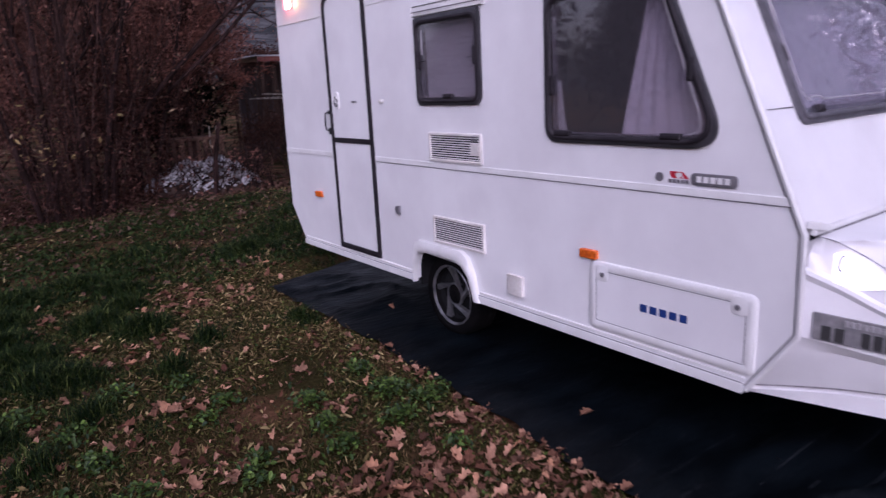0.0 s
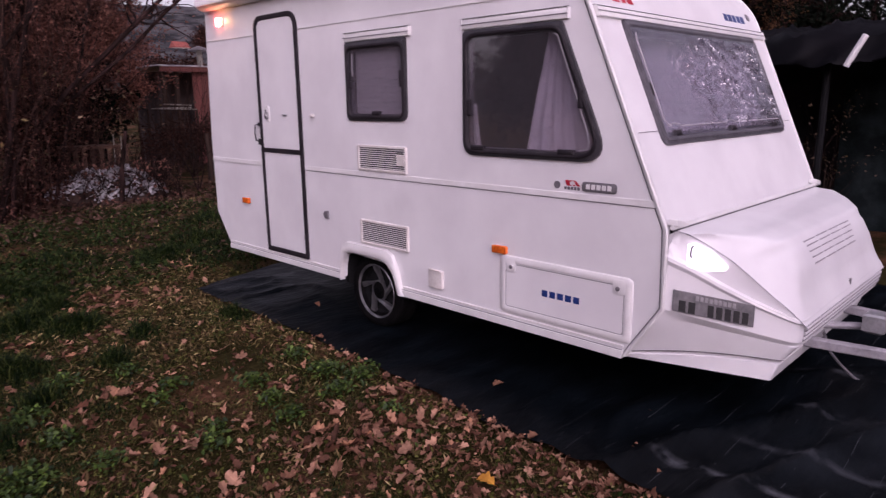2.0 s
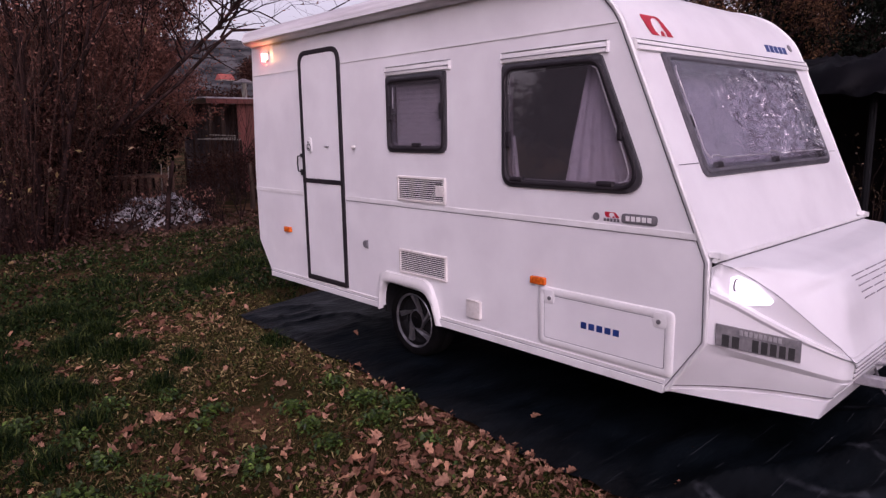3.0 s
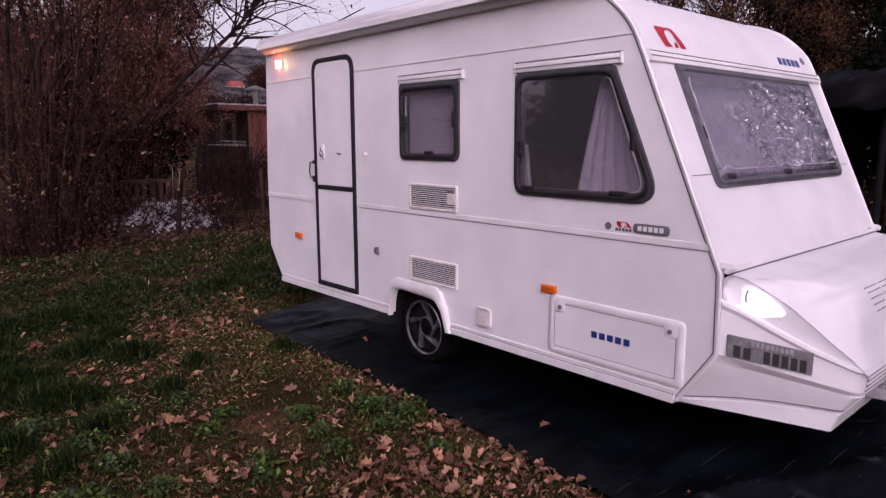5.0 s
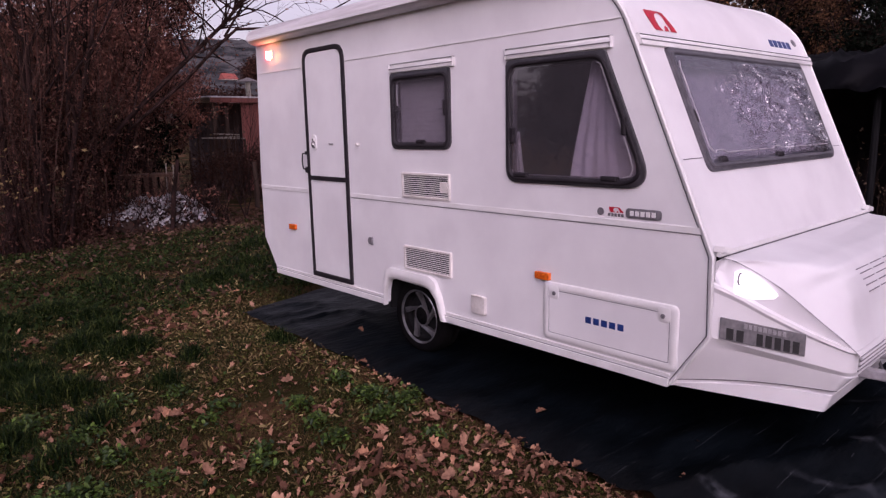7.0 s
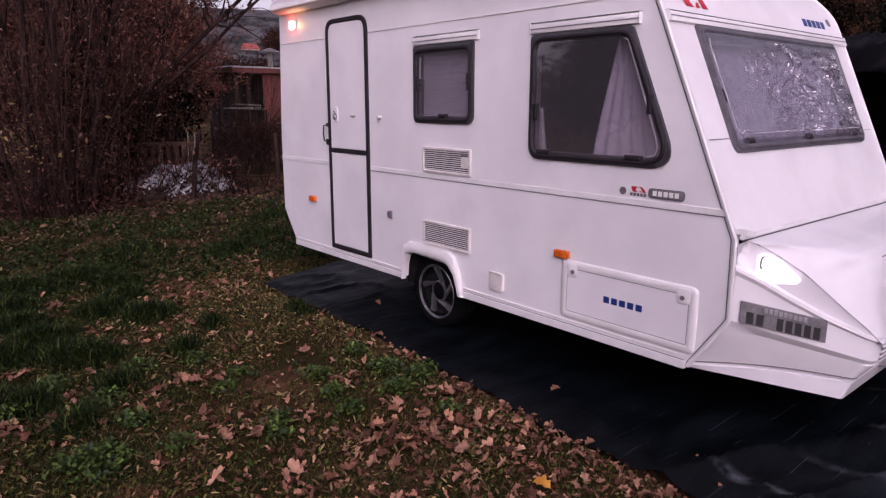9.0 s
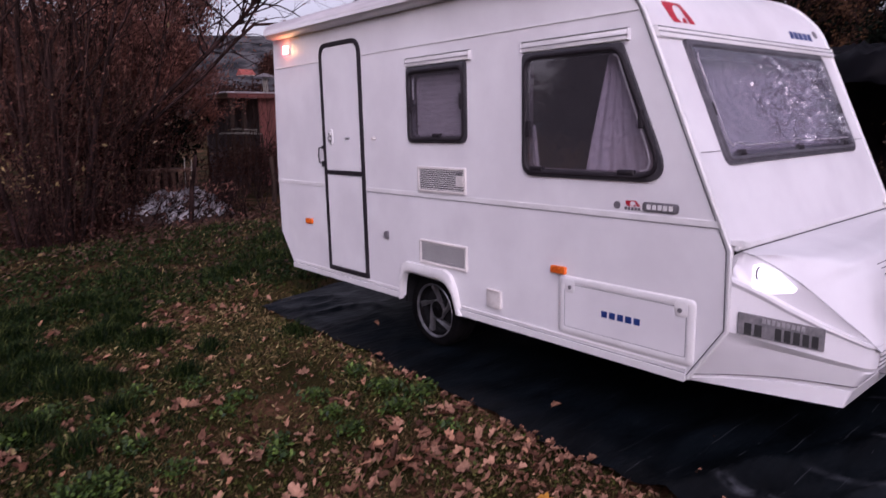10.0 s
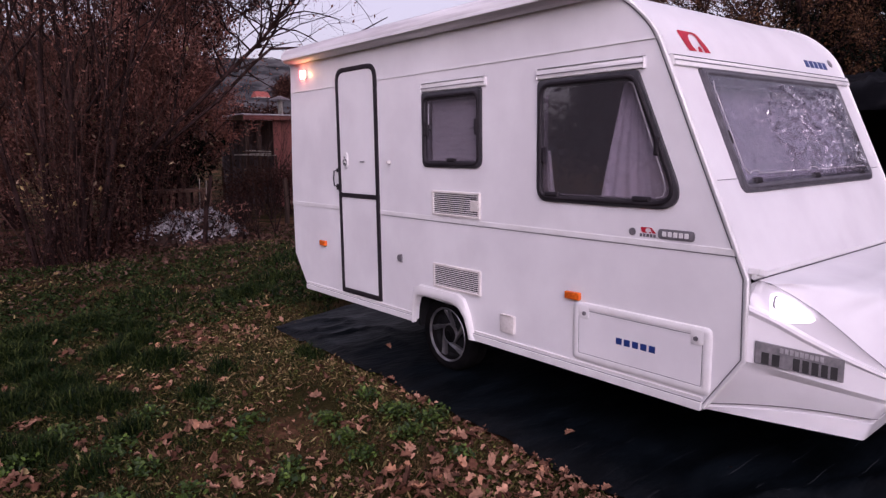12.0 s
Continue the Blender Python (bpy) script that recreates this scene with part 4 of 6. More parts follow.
def wheel(cx, turn):
    w = thing("wheel", "", "")
    w.parent = caravan
    c = (cx, 2.045, 0.274)
    R = 0.274
    part("tyre", Shell().lathe(c, [(0.0, 0.19), (-0.012, 0.2), (-0.02, 0.225), (-0.02, 0.25), (-0.01, 0.262), (0.008, 0.27), (0.02, R), (0.06, R), (0.064, R - 0.006), (0.07, R), (0.11, R), (0.114, R - 0.006), (0.12, R), (0.15, R), (0.165, 0.262), (0.17, 0.235), (0.16, 0.19)], 48), TYRE, w, "worn black tyre", smooth=50)
    part("rim", Shell().lathe(c, [(0.0, 0.203), (-0.012, 0.203), (-0.016, 0.198), (-0.012, 0.19), (-0.002, 0.187)], 48).lathe(c, [(0.03, 0.078), (0.012, 0.076), (0.01, 0.068), (0.026, 0.064)], 32), ALLOY, w, "grey cast alloy rim", smooth=40)
    part("hub_cap", Shell().lathe(c, [(0.03, 0.075), (0.02, 0.07), (0.012, 0.05), (0.004, 0.03), (-0.004, 0.026), (-0.006, 0.001)], 24), TYRE, w, "dark hub cap", smooth=40)
    part("rim_barrel", Shell().lathe(c, [(-0.002, 0.187), (0.012, 0.18), (0.03, 0.176), (0.08, 0.172)], 40), TYRE, w, "dark inside of the rim", smooth=40)
    part("brake_drum", Shell().lathe(c, [(0.025, 0.172), (0.06, 0.165), (0.06, 0.001)], 24), DARK, w)
    for q in range(5):
        a0 = turn + q * 2 * math.pi / 5
        hub = Vector((0.07 * math.cos(a0 + 0.8), 0.07 * math.sin(a0 + 0.8)))
        rim = Vector((0.183 * math.cos(a0), 0.183 * math.sin(a0)))
        across = (rim - hub).normalized()
        across = Vector((-across.y, across.x))
        vs = []
        for j in range(6):
            t = j / 5
            mid, wide = hub.lerp(rim, t), 0.01 + 0.014 * t * t
            for k, deep in ((-1, 0.03), (-0.9, 0.006), (0.8, -0.002), (1, 0.03)):
                p = mid + across * k * wide
                vs.append(Vector(c) + Vector((deep + 0.014 * t * (1 - t) + 0.006, p.x, p.y)))
        part("spoke", Shell().add(vs, [(4 * j + i, 4 * j + i + 1, 4 * j + 5 + i, 4 * j + 4 + i) for j in range(5) for i in range(3)]), ALLOY, w, smooth=50)
    return w


wheel(0.085, 1.33)
wheel(1.9, 0.8)
part("axle", Shell().tube([(0.15, 2.03, 0.274), (1.95, 2.03, 0.274)], 0.04, 8), DARK, caravan)
for y in (0.25, 3.75):
    for x in (0.35, 1.75):
        part("corner_steady", Shell().tube([(x, y, 0.38), (x, y + (0.3 if y < 1 else -0.3), 0.33)], 0.02, 6), STEEL, caravan, "folded-up steel corner steady")

# ---- nose cover ----
CREASE = [Vector(p) for p in ((0.04, -0.208, 1.01), (0.052, -0.262, 1.0), (0.1, -0.34, 0.95), (0.157, -0.433, 0.88), (0.21, -0.515, 0.797), (0.259, -0.59, 0.718), (0.305, -0.66, 0.65), (0.343, -0.718, 0.58))]
PROFILE = [(-0.208, 1.012), (-0.34, 1.005), (-0.47, 0.985), (-0.56, 0.95), (-0.605, 0.895), (-0.64, 0.81), (-0.665, 0.705), (-0.718, 0.58)]


def along(pts, t):
    k = t * (len(pts) - 1)
    i = min(int(k), len(pts) - 2)
    return Vector(pts[i]).lerp(Vector(pts[i + 1]), k - i)


# how far the lid's folded side reaches in from the crease: widest at the shoulder
RIDGE_AT = [0.0, 0.14, 0.28, 0.5, 0.65, 0.85, 1.0]
RIDGE_IN = [0.05, 0.05, 0.17, 0.265, 0.2, 0.1, 0.05]


def hood(u, t):
    """Across (0 to 1) and from the back edge to the tip (0 to 1)."""
    y, z = along(PROFILE, t)
    edge = along(CREASE, t)
    x = edge.x + (W - 2 * edge.x) * u
    reach = np.interp(t, RIDGE_AT, RIDGE_IN)
    q = min(x - edge.x, W - edge.x - x) / reach
    w = 0.5 * (q + 1 - math.sqrt((q - 1) ** 2 + 0.05)) + 0.0123 * max(0, 1 - q)
    return Vector((x, edge.y + (y - edge.y) * w, edge.z + (z - edge.z) * w))


def cheek(u, v, h=0.0):
    """u forward along the cheek, v up, in metres from its rear lower corner."""
    return Vector((0.0, -0.19, 0.63)) + Vector((0.53, -0.819, -0.2247)) * u + Vector((0, 0, 1)) * v + Vector((-0.84, -0.543, 0)) * h


nose = thing("nose_cover", "white moulded gas locker nose", "")
nose.parent = caravan
n, m = 101, 36
s = Shell().add([hood(0.5 + 0.5 * math.copysign(abs(2 * i / (n - 1) - 1) ** 0.6, i - n // 2), j / (m - 1)) for j in range(m) for i in range(n)], [(j * n + i, j * n + i + 1, j * n + n + i + 1, j * n + n + i) for j in range(m - 1) for i in range(n - 1)])
part("hood", s, WHITE, nose, "white curved locker lid", smooth=True)
SPAN = 12
ridge = [cheek(0.0, 0.255), cheek(0.11, 0.232), cheek(0.25, 0.186), cheek(0.405, 0.146), cheek(0.52, 0.125), cheek(0.626, 0.108)]
seam_in = Vector((0.02, 0.018, 0))
cheek_rows = [
    lambda t: along(CREASE, t),
    lambda t: along(CREASE, t).lerp(along(ridge, t), 0.45) + seam_in * 0.6 * (1 - t),
    lambda t: along(ridge, t) + Vector((0.006, 0.006, 0.03 - 0.02 * t)),
    lambda t: along(ridge, t) + Vector((-0.006, -0.006, 0.008)),
    lambda t: along(ridge, t) + Vector((-0.008, -0.008, -0.008)),
    lambda t: along(ridge, t) + Vector((0, 0, -0.03 + 0.015 * t)),
    lambda t: cheek(0.623 * t, 0.004),
    lambda t: cheek(0.623 * t, -0.004) + Vector((0.004, 0.004, 0)),
    lambda t: cheek(0.623 * t, -0.008) + Vector((0.04 * min(1, 4 * t), 0.027, -0.036)) * (1 - 0.75 * t),
    lambda t: cheek(0.623 * t, -0.012) + Vector((0.042 * min(1, 4 * t), 0.029, -0.042)) * (1 - 0.75 * t),
    lambda t: cheek(0.623 * t, -0.035).lerp(Vector((0.01, 0.003, 0.4)).lerp(Vector((0.326, -0.632, 0.4)), t), 0.45) + Vector((0.012, 0.008, 0)) * min(1, 5 * t),
    lambda t: Vector((0.014, 0.01, 0.364)).lerp(Vector((0.34, -0.632, 0.388)), t) + Vector((0, 0, 0.02 * math.sin(math.pi * t))),
    lambda t: Vector((0.02, 0.016, 0.358)).lerp(Vector((0.362, -0.608, 0.381)), t) + Vector((0, 0, 0.02 * math.sin(math.pi * t))),
    lambda t: Vector((0.012, 0.009, 0.35)).lerp(Vector((0.345, -0.622, 0.368)), t) + Vector((0, 0, 0.018 * math.sin(math.pi * t))),
    lambda t: Vector((0.018, 0.02, 0.337)).lerp(Vector((0.335, -0.592, 0.28)), t),
    lambda t: Vector((0.09, 0.09, 0.345)).lerp(Vector((0.41, -0.5, 0.29)), t),
]
BEND = 6


def rounded_row(i):
    """One row of the cheek, its end turned in a small radius into the front."""
    f, soft = cheek_rows[i], min(1.0, 0.25 + 0.25 * i) if i < 9 else max(0.25, 1.0 - 0.2 * (i - 8))
    cut = 1 - 0.09 * soft
    a, e = f(cut), f(1.0)
    c = e + Vector((0.06 * soft, 0, 0))
    turn = [a.lerp(e, k / BEND).lerp(e.lerp(c, k / BEND), k / BEND) for k in range(1, BEND + 1)]
    return [f(cut * t / SPAN) for t in range(SPAN + 1)] + turn


rows = [rounded_row(i) for i in range(len(cheek_rows))]
for mirror in (False, True):
    vs = [p for row in rows for p in row]
    k = SPAN + 1 + BEND
    fs = [(r * k + t, r * k + t + 1, r * k + k + 1 + t, r * k + k + t) for r in range(len(rows) - 1) for t in range(k - 1)]
    vs += [Vector((0.0, -0.197, 1.0)), Vector((0.0, -0.192, 0.63))]
    fs += [(len(vs) - 2, 0, 2 * k, 6 * k, len(vs) - 1)]
    part("nose_cheek", Shell().add([Vector((W - p.x, p.y, p.z)) for p in vs] if mirror else vs, fs), WHITE, nose, "white angular nose side", smooth=25)
s = Shell()
ends = [row[-1] for row in rows]
s.add([q for p in ends for q in (p, Vector((W - p.x, p.y, p.z)))], [(2 * i, 2 * i + 1, 2 * i + 3, 2 * i + 2) for i in range(len(ends) - 1)])
part("nose_front", s, WHITE, nose, smooth=30)
for z, y in ((0.585, -0.711), (0.56, -0.712), (0.535, -0.708), (0.51, -0.703)):
    part("rib", Shell().tube([(0.385, y, z), (W - 0.385, y, z)], 0.006, 6), WHITE, nose, smooth=True)
    # shade between the ribs, drawn as a grey tube
    part("groove", Shell().tube([(0.385, y + 0.001, z - 0.0125), (W - 0.385, y + 0.001, z - 0.0125)], 0.004, 6), VENTGREY, nose, "grey line for the shade under the rib")
part("lid_joint", Shell().tube([along(CREASE, t / 14) + Vector((-0.002, -0.002, 0.002)) for t in range(15)], 0.0011, 5), BADGE, nose)
# dark tube painted for the shadow line over the lip
part("lip_shade", Shell().tube([p + Vector((-0.002, -0.002, 0.004)) for p in rows[11]], 0.003, 5), BADGE, nose, "thin dark line for the shade above the lower lip")
part("lid_joint", Shell().tube([(0.02, -0.2, 1.013), (W - 0.02, -0.2, 1.013)], 0.0032, 6), GREYFRAME, nose, "dark rubber joint behind the lid")
part("lid_gutter", Shell().tube([(0.005, -0.205, 1.03), (W - 0.005, -0.205, 1.03)], 0.012, 6), PLASTIC, nose)
for x in (0.06, W - 0.06):
    part("gutter_end", Shell().box((x, -0.2, 1.045), (0.09, 0.05, 0.03), Matrix.Rotation(radians(12), 3, "Y")), PLASTIC, nose)
for r in range(5):
    for c in range(4):
        u0 = 0.25 + c * 0.113
        t0 = 0.515 + r * 0.05
        a, b = hood(u0, t0), hood(u0 + 0.092, t0)
        up = Vector((0, -0.9, 0.45))
        # grey tube on the lid in place of the slot's own shade
        part("vent_slot", Shell().tube([a + up * 0.002, b + up * 0.002], 0.003, 5), VENTGREY, nose, "grey line for the shade in a vent slot")
lock_at = hood(0.53, 0.94)
part("lid_lock", Shell().box(lock_at + Vector((0, -0.004, 0)), (0.012, 0.01, 0.035)), BADGE, nose, "dark lid lock")


# marker lamp and plate lie on the cheek
marker = thing("marker_lamp", "lit white front marker lamp", "")
marker.parent = caravan
LENS = round_loop([(0.092, 0.24), (0.092, 0.342), (0.125, 0.36), (0.2, 0.345), (0.285, 0.285), (0.265, 0.262), (0.175, 0.236)], 0.012, 3)
part("lens", Shell().pad(LENS, -0.02, 0.012, cheek, 0.008), LAMPWHITE, marker, "glowing white lens", smooth=60)
part("lens_clip", Shell().tube([cheek(u, v, 0.014) for u, v in ((0.122, 0.348), (0.112, 0.344), (0.107, 0.33), (0.105, 0.305), (0.108, 0.292), (0.115, 0.29))], 0.004, 6), BADGE, marker, "grey lens clip", smooth=True)
plate = thing("number_plate", "grey pressed metal plate with plain dark bars", "")
plate.parent = caravan


def plate_face(u, v, h=0.0):
    return cheek(u, v + 0.058 * (u - 0.04), h)


part("plate_sheet", Shell().pad(rect(0.038, 0.011, 0.413, 0.116, 0.006, 3), 0.002, 0.012, plate_face, 0.002), PLATE, plate)
bars(plate, plate_face, 0.06, 0.15, 0.017, 0.072, 0.0145, 2, INK, label="plain black bar")
bars(plate, plate_face, 0.195, 0.392, 0.017, 0.074, 0.0145, 5, INK, label="plain black bar")
bars(plate, plate_face, 0.14, 0.33, 0.084, 0.107, 0.0145, 9, EMBOSS, label="embossed grey bar")

# front name and emblem above the front window
crest = thing("front_crest", "red emblem and blue bars on the front", "")
crest.parent = caravan


def brow(u, v, h=0.0):
    """On the curved front above the window: u across, v up."""
    pts = [Vector((0, y, z)) for y, z in reversed(ROOFLINE)]
    for a, b in zip(pts, pts[1:]):
        l = (b - a).length
        if v <= l or b is pts[-1]:
            d = (b - a).normalized()
            return Vector((u, 0, 0)) + a + d * v + Vector((0, -d.z, d.y)) * h
        v -= l


emblem(crest, brow, 0.19, 0.44, 0.075, 0.195, 0.003)
bars(crest, brow, 1.63, 1.98, 0.085, 0.135, 0.003, 5, BLUE, label="blue vinyl bar")
part("round_seal", Shell().tube([brow(2.06, 0.14, 0), brow(2.06, 0.14, 0.004)], 0.028, 14), BADGE, crest)

# ---- drawbar ----
drawbar = thing("drawbar", "pale steel A-frame drawbar", "")
drawbar.parent = caravan
for x, turn in ((0.705, 1), (W - 0.705, -1)):
    beam = Shell()
    bends = [Vector((x, -0.45, 0.385)), Vector((x + 0.1 * turn, -1.17, 0.385)), Vector((W / 2 - 0.03 * turn, -1.78, 0.415))]
    for p, q in zip(bends, bends[1:]):
        d = q - p
        rot = Matrix.Rotation(math.atan2(-d.x, d.y), 3, "Z") @ Matrix.Rotation(math.atan2(d.z, math.hypot(d.x, d.y)), 3, "X")
        beam.box((p + q) / 2, (0.05, d.length + 0.012, 0.05), rot)
    part("beam", beam, BEAM, drawbar, "pale painted steel beam")
part("brake_rod", Shell().tube([(0.85, -0.65, 0.45), (1.05, -0.95, 0.45), (1.05, -1.7, 0.46)], 0.02, 8), BEAM, drawbar, "pale brake rod", smooth=40)
part("bracket", Shell().box((0.93, -0.88, 0.49), (0.09, 0.1, 0.1)), STEEL, drawbar, "grey steel bracket")
part("coupling", Shell().tube([(W / 2, -1.7, 0.45), (W / 2, -1.95, 0.46), (W / 2, -2.1, 0.44)], [0.04, 0.045, 0.05], 10), BLACK, drawbar)
part("jockey_wheel", Shell().tube([(W / 2 + 0.1, -1.45, 0.75), (W / 2 + 0.1, -1.45, 0.14)], 0.025, 10).lathe((W / 2 + 0.08, -1.45, 0.1), [(0.0, 0.001), (0.0, 0.085), (0.05, 0.085), (0.05, 0.001)], 18), STEEL, drawbar)
part("cable", Shell().tube([(1.1, -0.6, 0.36), (1.1, -0.66, 0.22), (1.1, -0.712, 0.167), (1.1, -0.781, 0.111), (1.1, -0.838, 0.088), (1.11, -0.939, 0.075), (1.2, -1.2, 0.03)], 0.008, 6), BADGE, drawbar, "thin grey cable hanging to the sheet")

# ---- rolled awning ----
awning = thing("awning", "rolled-up white awning cassette along the roof edge", "")
awning.parent = caravan
AW = [(0.0, 2.40), (-0.03, 2.385), (-0.09, 2.40), (-0.115, 2.43), (-0.115, 2.46), (-0.09, 2.5), (-0.04, 2.525), (0.0, 2.53)]
s = Shell().add([(x, y, z) for y in (0.5, 4.08) for x, z in AW], [(i, i + 1, i + 9, i + 8) for i in range(7)])
part("cassette", s, AWNING, awning, "white cassette", smooth=50)
for y, o in ((0.5, -0.02), (4.08, 0.02)):
    s = Shell().add([(x, yy, z) for yy in (y, y + o) for x, z in AW], [tuple(range(8)), tuple(range(15, 7, -1))] + [(i, i + 1, i + 9, i + 8) for i in range(7)])
    part("end_cap", s, PLASTIC, awning)
part("front_rail", Shell().box((-0.118, 2.29, 2.425), (0.012, 3.56, 0.02)), AWNING, awning)

# ---- plants ----
rng = np.random.default_rng(7)


def leaves(name, centres, size, material, parent=None, label="", kind="", category="", flat=0.0, spread=0.5):
    """Small folded diamond leaves at many places."""
    n = len(centres)
    c = np.asarray(centres, float)
    a = rng.normal(size=(n, 3))
    a[:, 2] *= 1 - flat
    a /= np.linalg.norm(a, axis=1, keepdims=True)
    b = rng.normal(size=(n, 3))
    b[:, 2] *= 1 - flat
    b -= a * np.sum(a * b, 1, keepdims=True)
    b /= np.linalg.norm(b, axis=1, keepdims=True)
    s = size * rng.uniform(1 - spread, 1 + spread, (n, 1))
    nn = np.cross(a, b)
    v = np.stack([c - a * s, c + b * s * 0.45 + nn * s * 0.15, c + a * s, c - b * s * 0.45 + nn * s * 0.15], 1).reshape(-1, 3)
    i = np.arange(n)[:, None] * 4
    f = np.concatenate([i + [0, 1, 2], i + [0, 2, 3]])
    return quads(name, v, f, material, parent, label, kind, category)


def grow(shell, start, way, length, radius, depth, tips, bend=0.25, split=(2, 4), lift=0.15, sides=6, rnd=random):
    """A limb with side limbs; the ends and twigs go to tips."""
    n = 6 if depth > 1 else 4
    pts, rad, p, d = [Vector(start)], [radius], Vector(start), Vector(way).normalized()
    for k in range(n):
        d = (d + bend * Vector((rnd.uniform(-1, 1), rnd.uniform(-1, 1), rnd.uniform(-1, 1))) * 0.5 + Vector((0, 0, lift * 0.3))).normalized()
        p = p + d * length / n
        pts.append(p.copy())
        rad.append(radius * (1 - 0.75 * (k + 1) / n))
    shell.tube(pts, rad, sides, caps=False)
    tips += [tuple(q) for q in pts[n // 2:]] if depth <= 1 else []
    if depth > 0:
        for _ in range(rnd.randint(*split)):
            k = rnd.randint(max(1, n // 3), n)
            o = Vector((rnd.uniform(-1, 1), rnd.uniform(-1, 1), rnd.uniform(-0.3, 0.9)))
            grow(shell, pts[k], d * 0.7 + o * 0.8, length * rnd.uniform(0.45, 0.75), rad[k] * 0.75, depth - 1, tips, bend, split, lift, max(3, sides - 1), rnd)


def tree(name, label, at, height, radius, depth, leaf_count, leaf_size, leaf_mat, spread=0.35, split=(3, 5), seed=1, way=(0, 0, 1), first=0.45, limbs=9):
    rnd = random.Random(seed)
    t = thing(name, label, "tree")
    s, tips = Shell(), []
    base = Vector(at)
    top = base + Vector(way).normalized() * height * 0.8
    pts = [base.lerp(top, k / 6) + Vector((rnd.uniform(-1, 1), rnd.uniform(-1, 1), 0)) * 0.05 * height * 0.3 * (k > 0) for k in range(7)]
    s.tube(pts, [radius * (1.25 if k == 0 else 1 - 0.8 * k / 6) for k in range(7)], 10, caps=False)
    for k in range(limbs):
        q = first + (1 - first) * k / limbs
        i = min(int(q * 6), 5)
        p = pts[i].lerp(pts[i + 1], q * 6 - i)
        a = k * 2.4 + rnd.uniform(-0.5, 0.5)
        grow(s, p, (math.cos(a), math.sin(a), 0.5 + rnd.uniform(-0.2, 0.5)), height * spread * (1.1 - 0.5 * q), radius * 0.5 * (1.1 - 0.7 * q), depth, tips, split=split, rnd=rnd)
    part("trunk", s, BARK, t, "bare brown trunk and limbs", smooth=True)
    if leaf_count:
        g = np.random.default_rng(seed)
        tp = np.array(tips)[g.integers(0, len(tips), leaf_count)] + g.normal(0, leaf_size * 3.5, (leaf_count, 3))
        leaves("crown", tp, leaf_size, leaf_mat, t)
    return t


# the tall thicket: a few dark trunks fanning from one foot among thin stems
def shrub(at, seed, trunks, stems, height, lean, leaf_count, label):
    rnd = random.Random(seed)
    t = thing("shrub", label, "shrub")
    tips = []
    for foot, tilt, thick in trunks:
        s = Shell()
        grow(s, Vector(at) + Vector((foot, rnd.uniform(-0.25, 0.25), 0)), (tilt, rnd.uniform(-0.06, 0.06), 1), height * rnd.uniform(0.85, 1.05), thick * 0.85, 3, tips, bend=0.16, split=(3, 5), lift=0.25, sides=7, rnd=rnd)
        part("trunk", s, BARK, t, "dark upright trunk with forking limbs", smooth=True)
    for k in range(stems):
        s = Shell()
        a = rnd.uniform(0, 6.28)
        o = Vector((math.cos(a), math.sin(a) * 0.6, 0))
        b = Vector(at) + o * rnd.uniform(0, 0.8)
        grow(s, b, o * rnd.uniform(0.0, lean) + Vector((0, 0, 1)), height * rnd.uniform(0.45, 1.0), rnd.uniform(0.006, 0.017), 2, tips, bend=0.25, split=(2, 4), lift=0.3, sides=4, rnd=rnd)
        part("stem", s, STEMS, t, smooth=True)
    g = np.random.default_rng(seed)
    tp = np.array(tips)[g.integers(0, len(tips), leaf_count)] + g.normal(0, 0.13, (leaf_count, 3))
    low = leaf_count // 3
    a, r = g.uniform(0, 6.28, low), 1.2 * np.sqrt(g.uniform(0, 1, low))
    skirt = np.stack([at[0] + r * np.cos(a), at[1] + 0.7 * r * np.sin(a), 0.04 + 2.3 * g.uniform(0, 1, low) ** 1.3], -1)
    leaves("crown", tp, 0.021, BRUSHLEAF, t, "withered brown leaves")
    # shade at the foot is put into these leaves' darker colour
    leaves("shaded_low_leaves", skirt, 0.024, FOOTLEAF, t, "brown leaves about the foot, darkened for the shade there")
    few = 190
    tp = np.array(tips)[g.integers(0, len(tips), few)] + g.normal(0, 0.2, (few, 3))
    tp[:, 2] = np.where(g.uniform(0, 1, few) < 0.5, g.uniform(0.85, 2.2, few), tp[:, 2])
    leaves("pale_leaves", tp, 0.032, PALELEAF, t, "scattered pale withered leaves")
    return t


shrub((-0.95, 9.4, 0), 3, [(0.12, 0.04, 0.06), (0.2, -0.05, 0.05), (-0.3, 0.0, 0.065), (0.25, 0.24, 0.055), (-0.1, -0.14, 0.05), (0.4, 0.1, 0.04), (-0.5, -0.2, 0.05), (0.0, 0.16, 0.035)], 34, 5.6, 0.5, 21000, "tall leaf-shedding shrub with dark trunks and thin brown stems")
shrub((-0.1, 10.3, 0), 4, [(-0.2, 0.02, 0.05), (0.15, 0.12, 0.045), (0.35, 0.2, 0.04), (-0.4, -0.08, 0.045)], 30, 4.8, 0.45, 19000, "tall leaf-shedding shrub with dark trunks and thin brown stems")
shrub((-2.7, 10.6, 0), 5, [(-0.2, -0.1, 0.05), (0.2, 0.08, 0.055), (0.45, 0.16, 0.045), (0.0, 0.0, 0.05)], 16, 5.8, 0.45, 16000, "tall leaf-shedding shrub with dark trunks and thin brown stems")
shrub((0.9, 11.6, 0), 6, [(0.0, 0.1, 0.03), (0.3, -0.1, 0.03)], 16, 3.4, 0.4, 9000, "low brown shrub behind the pile")

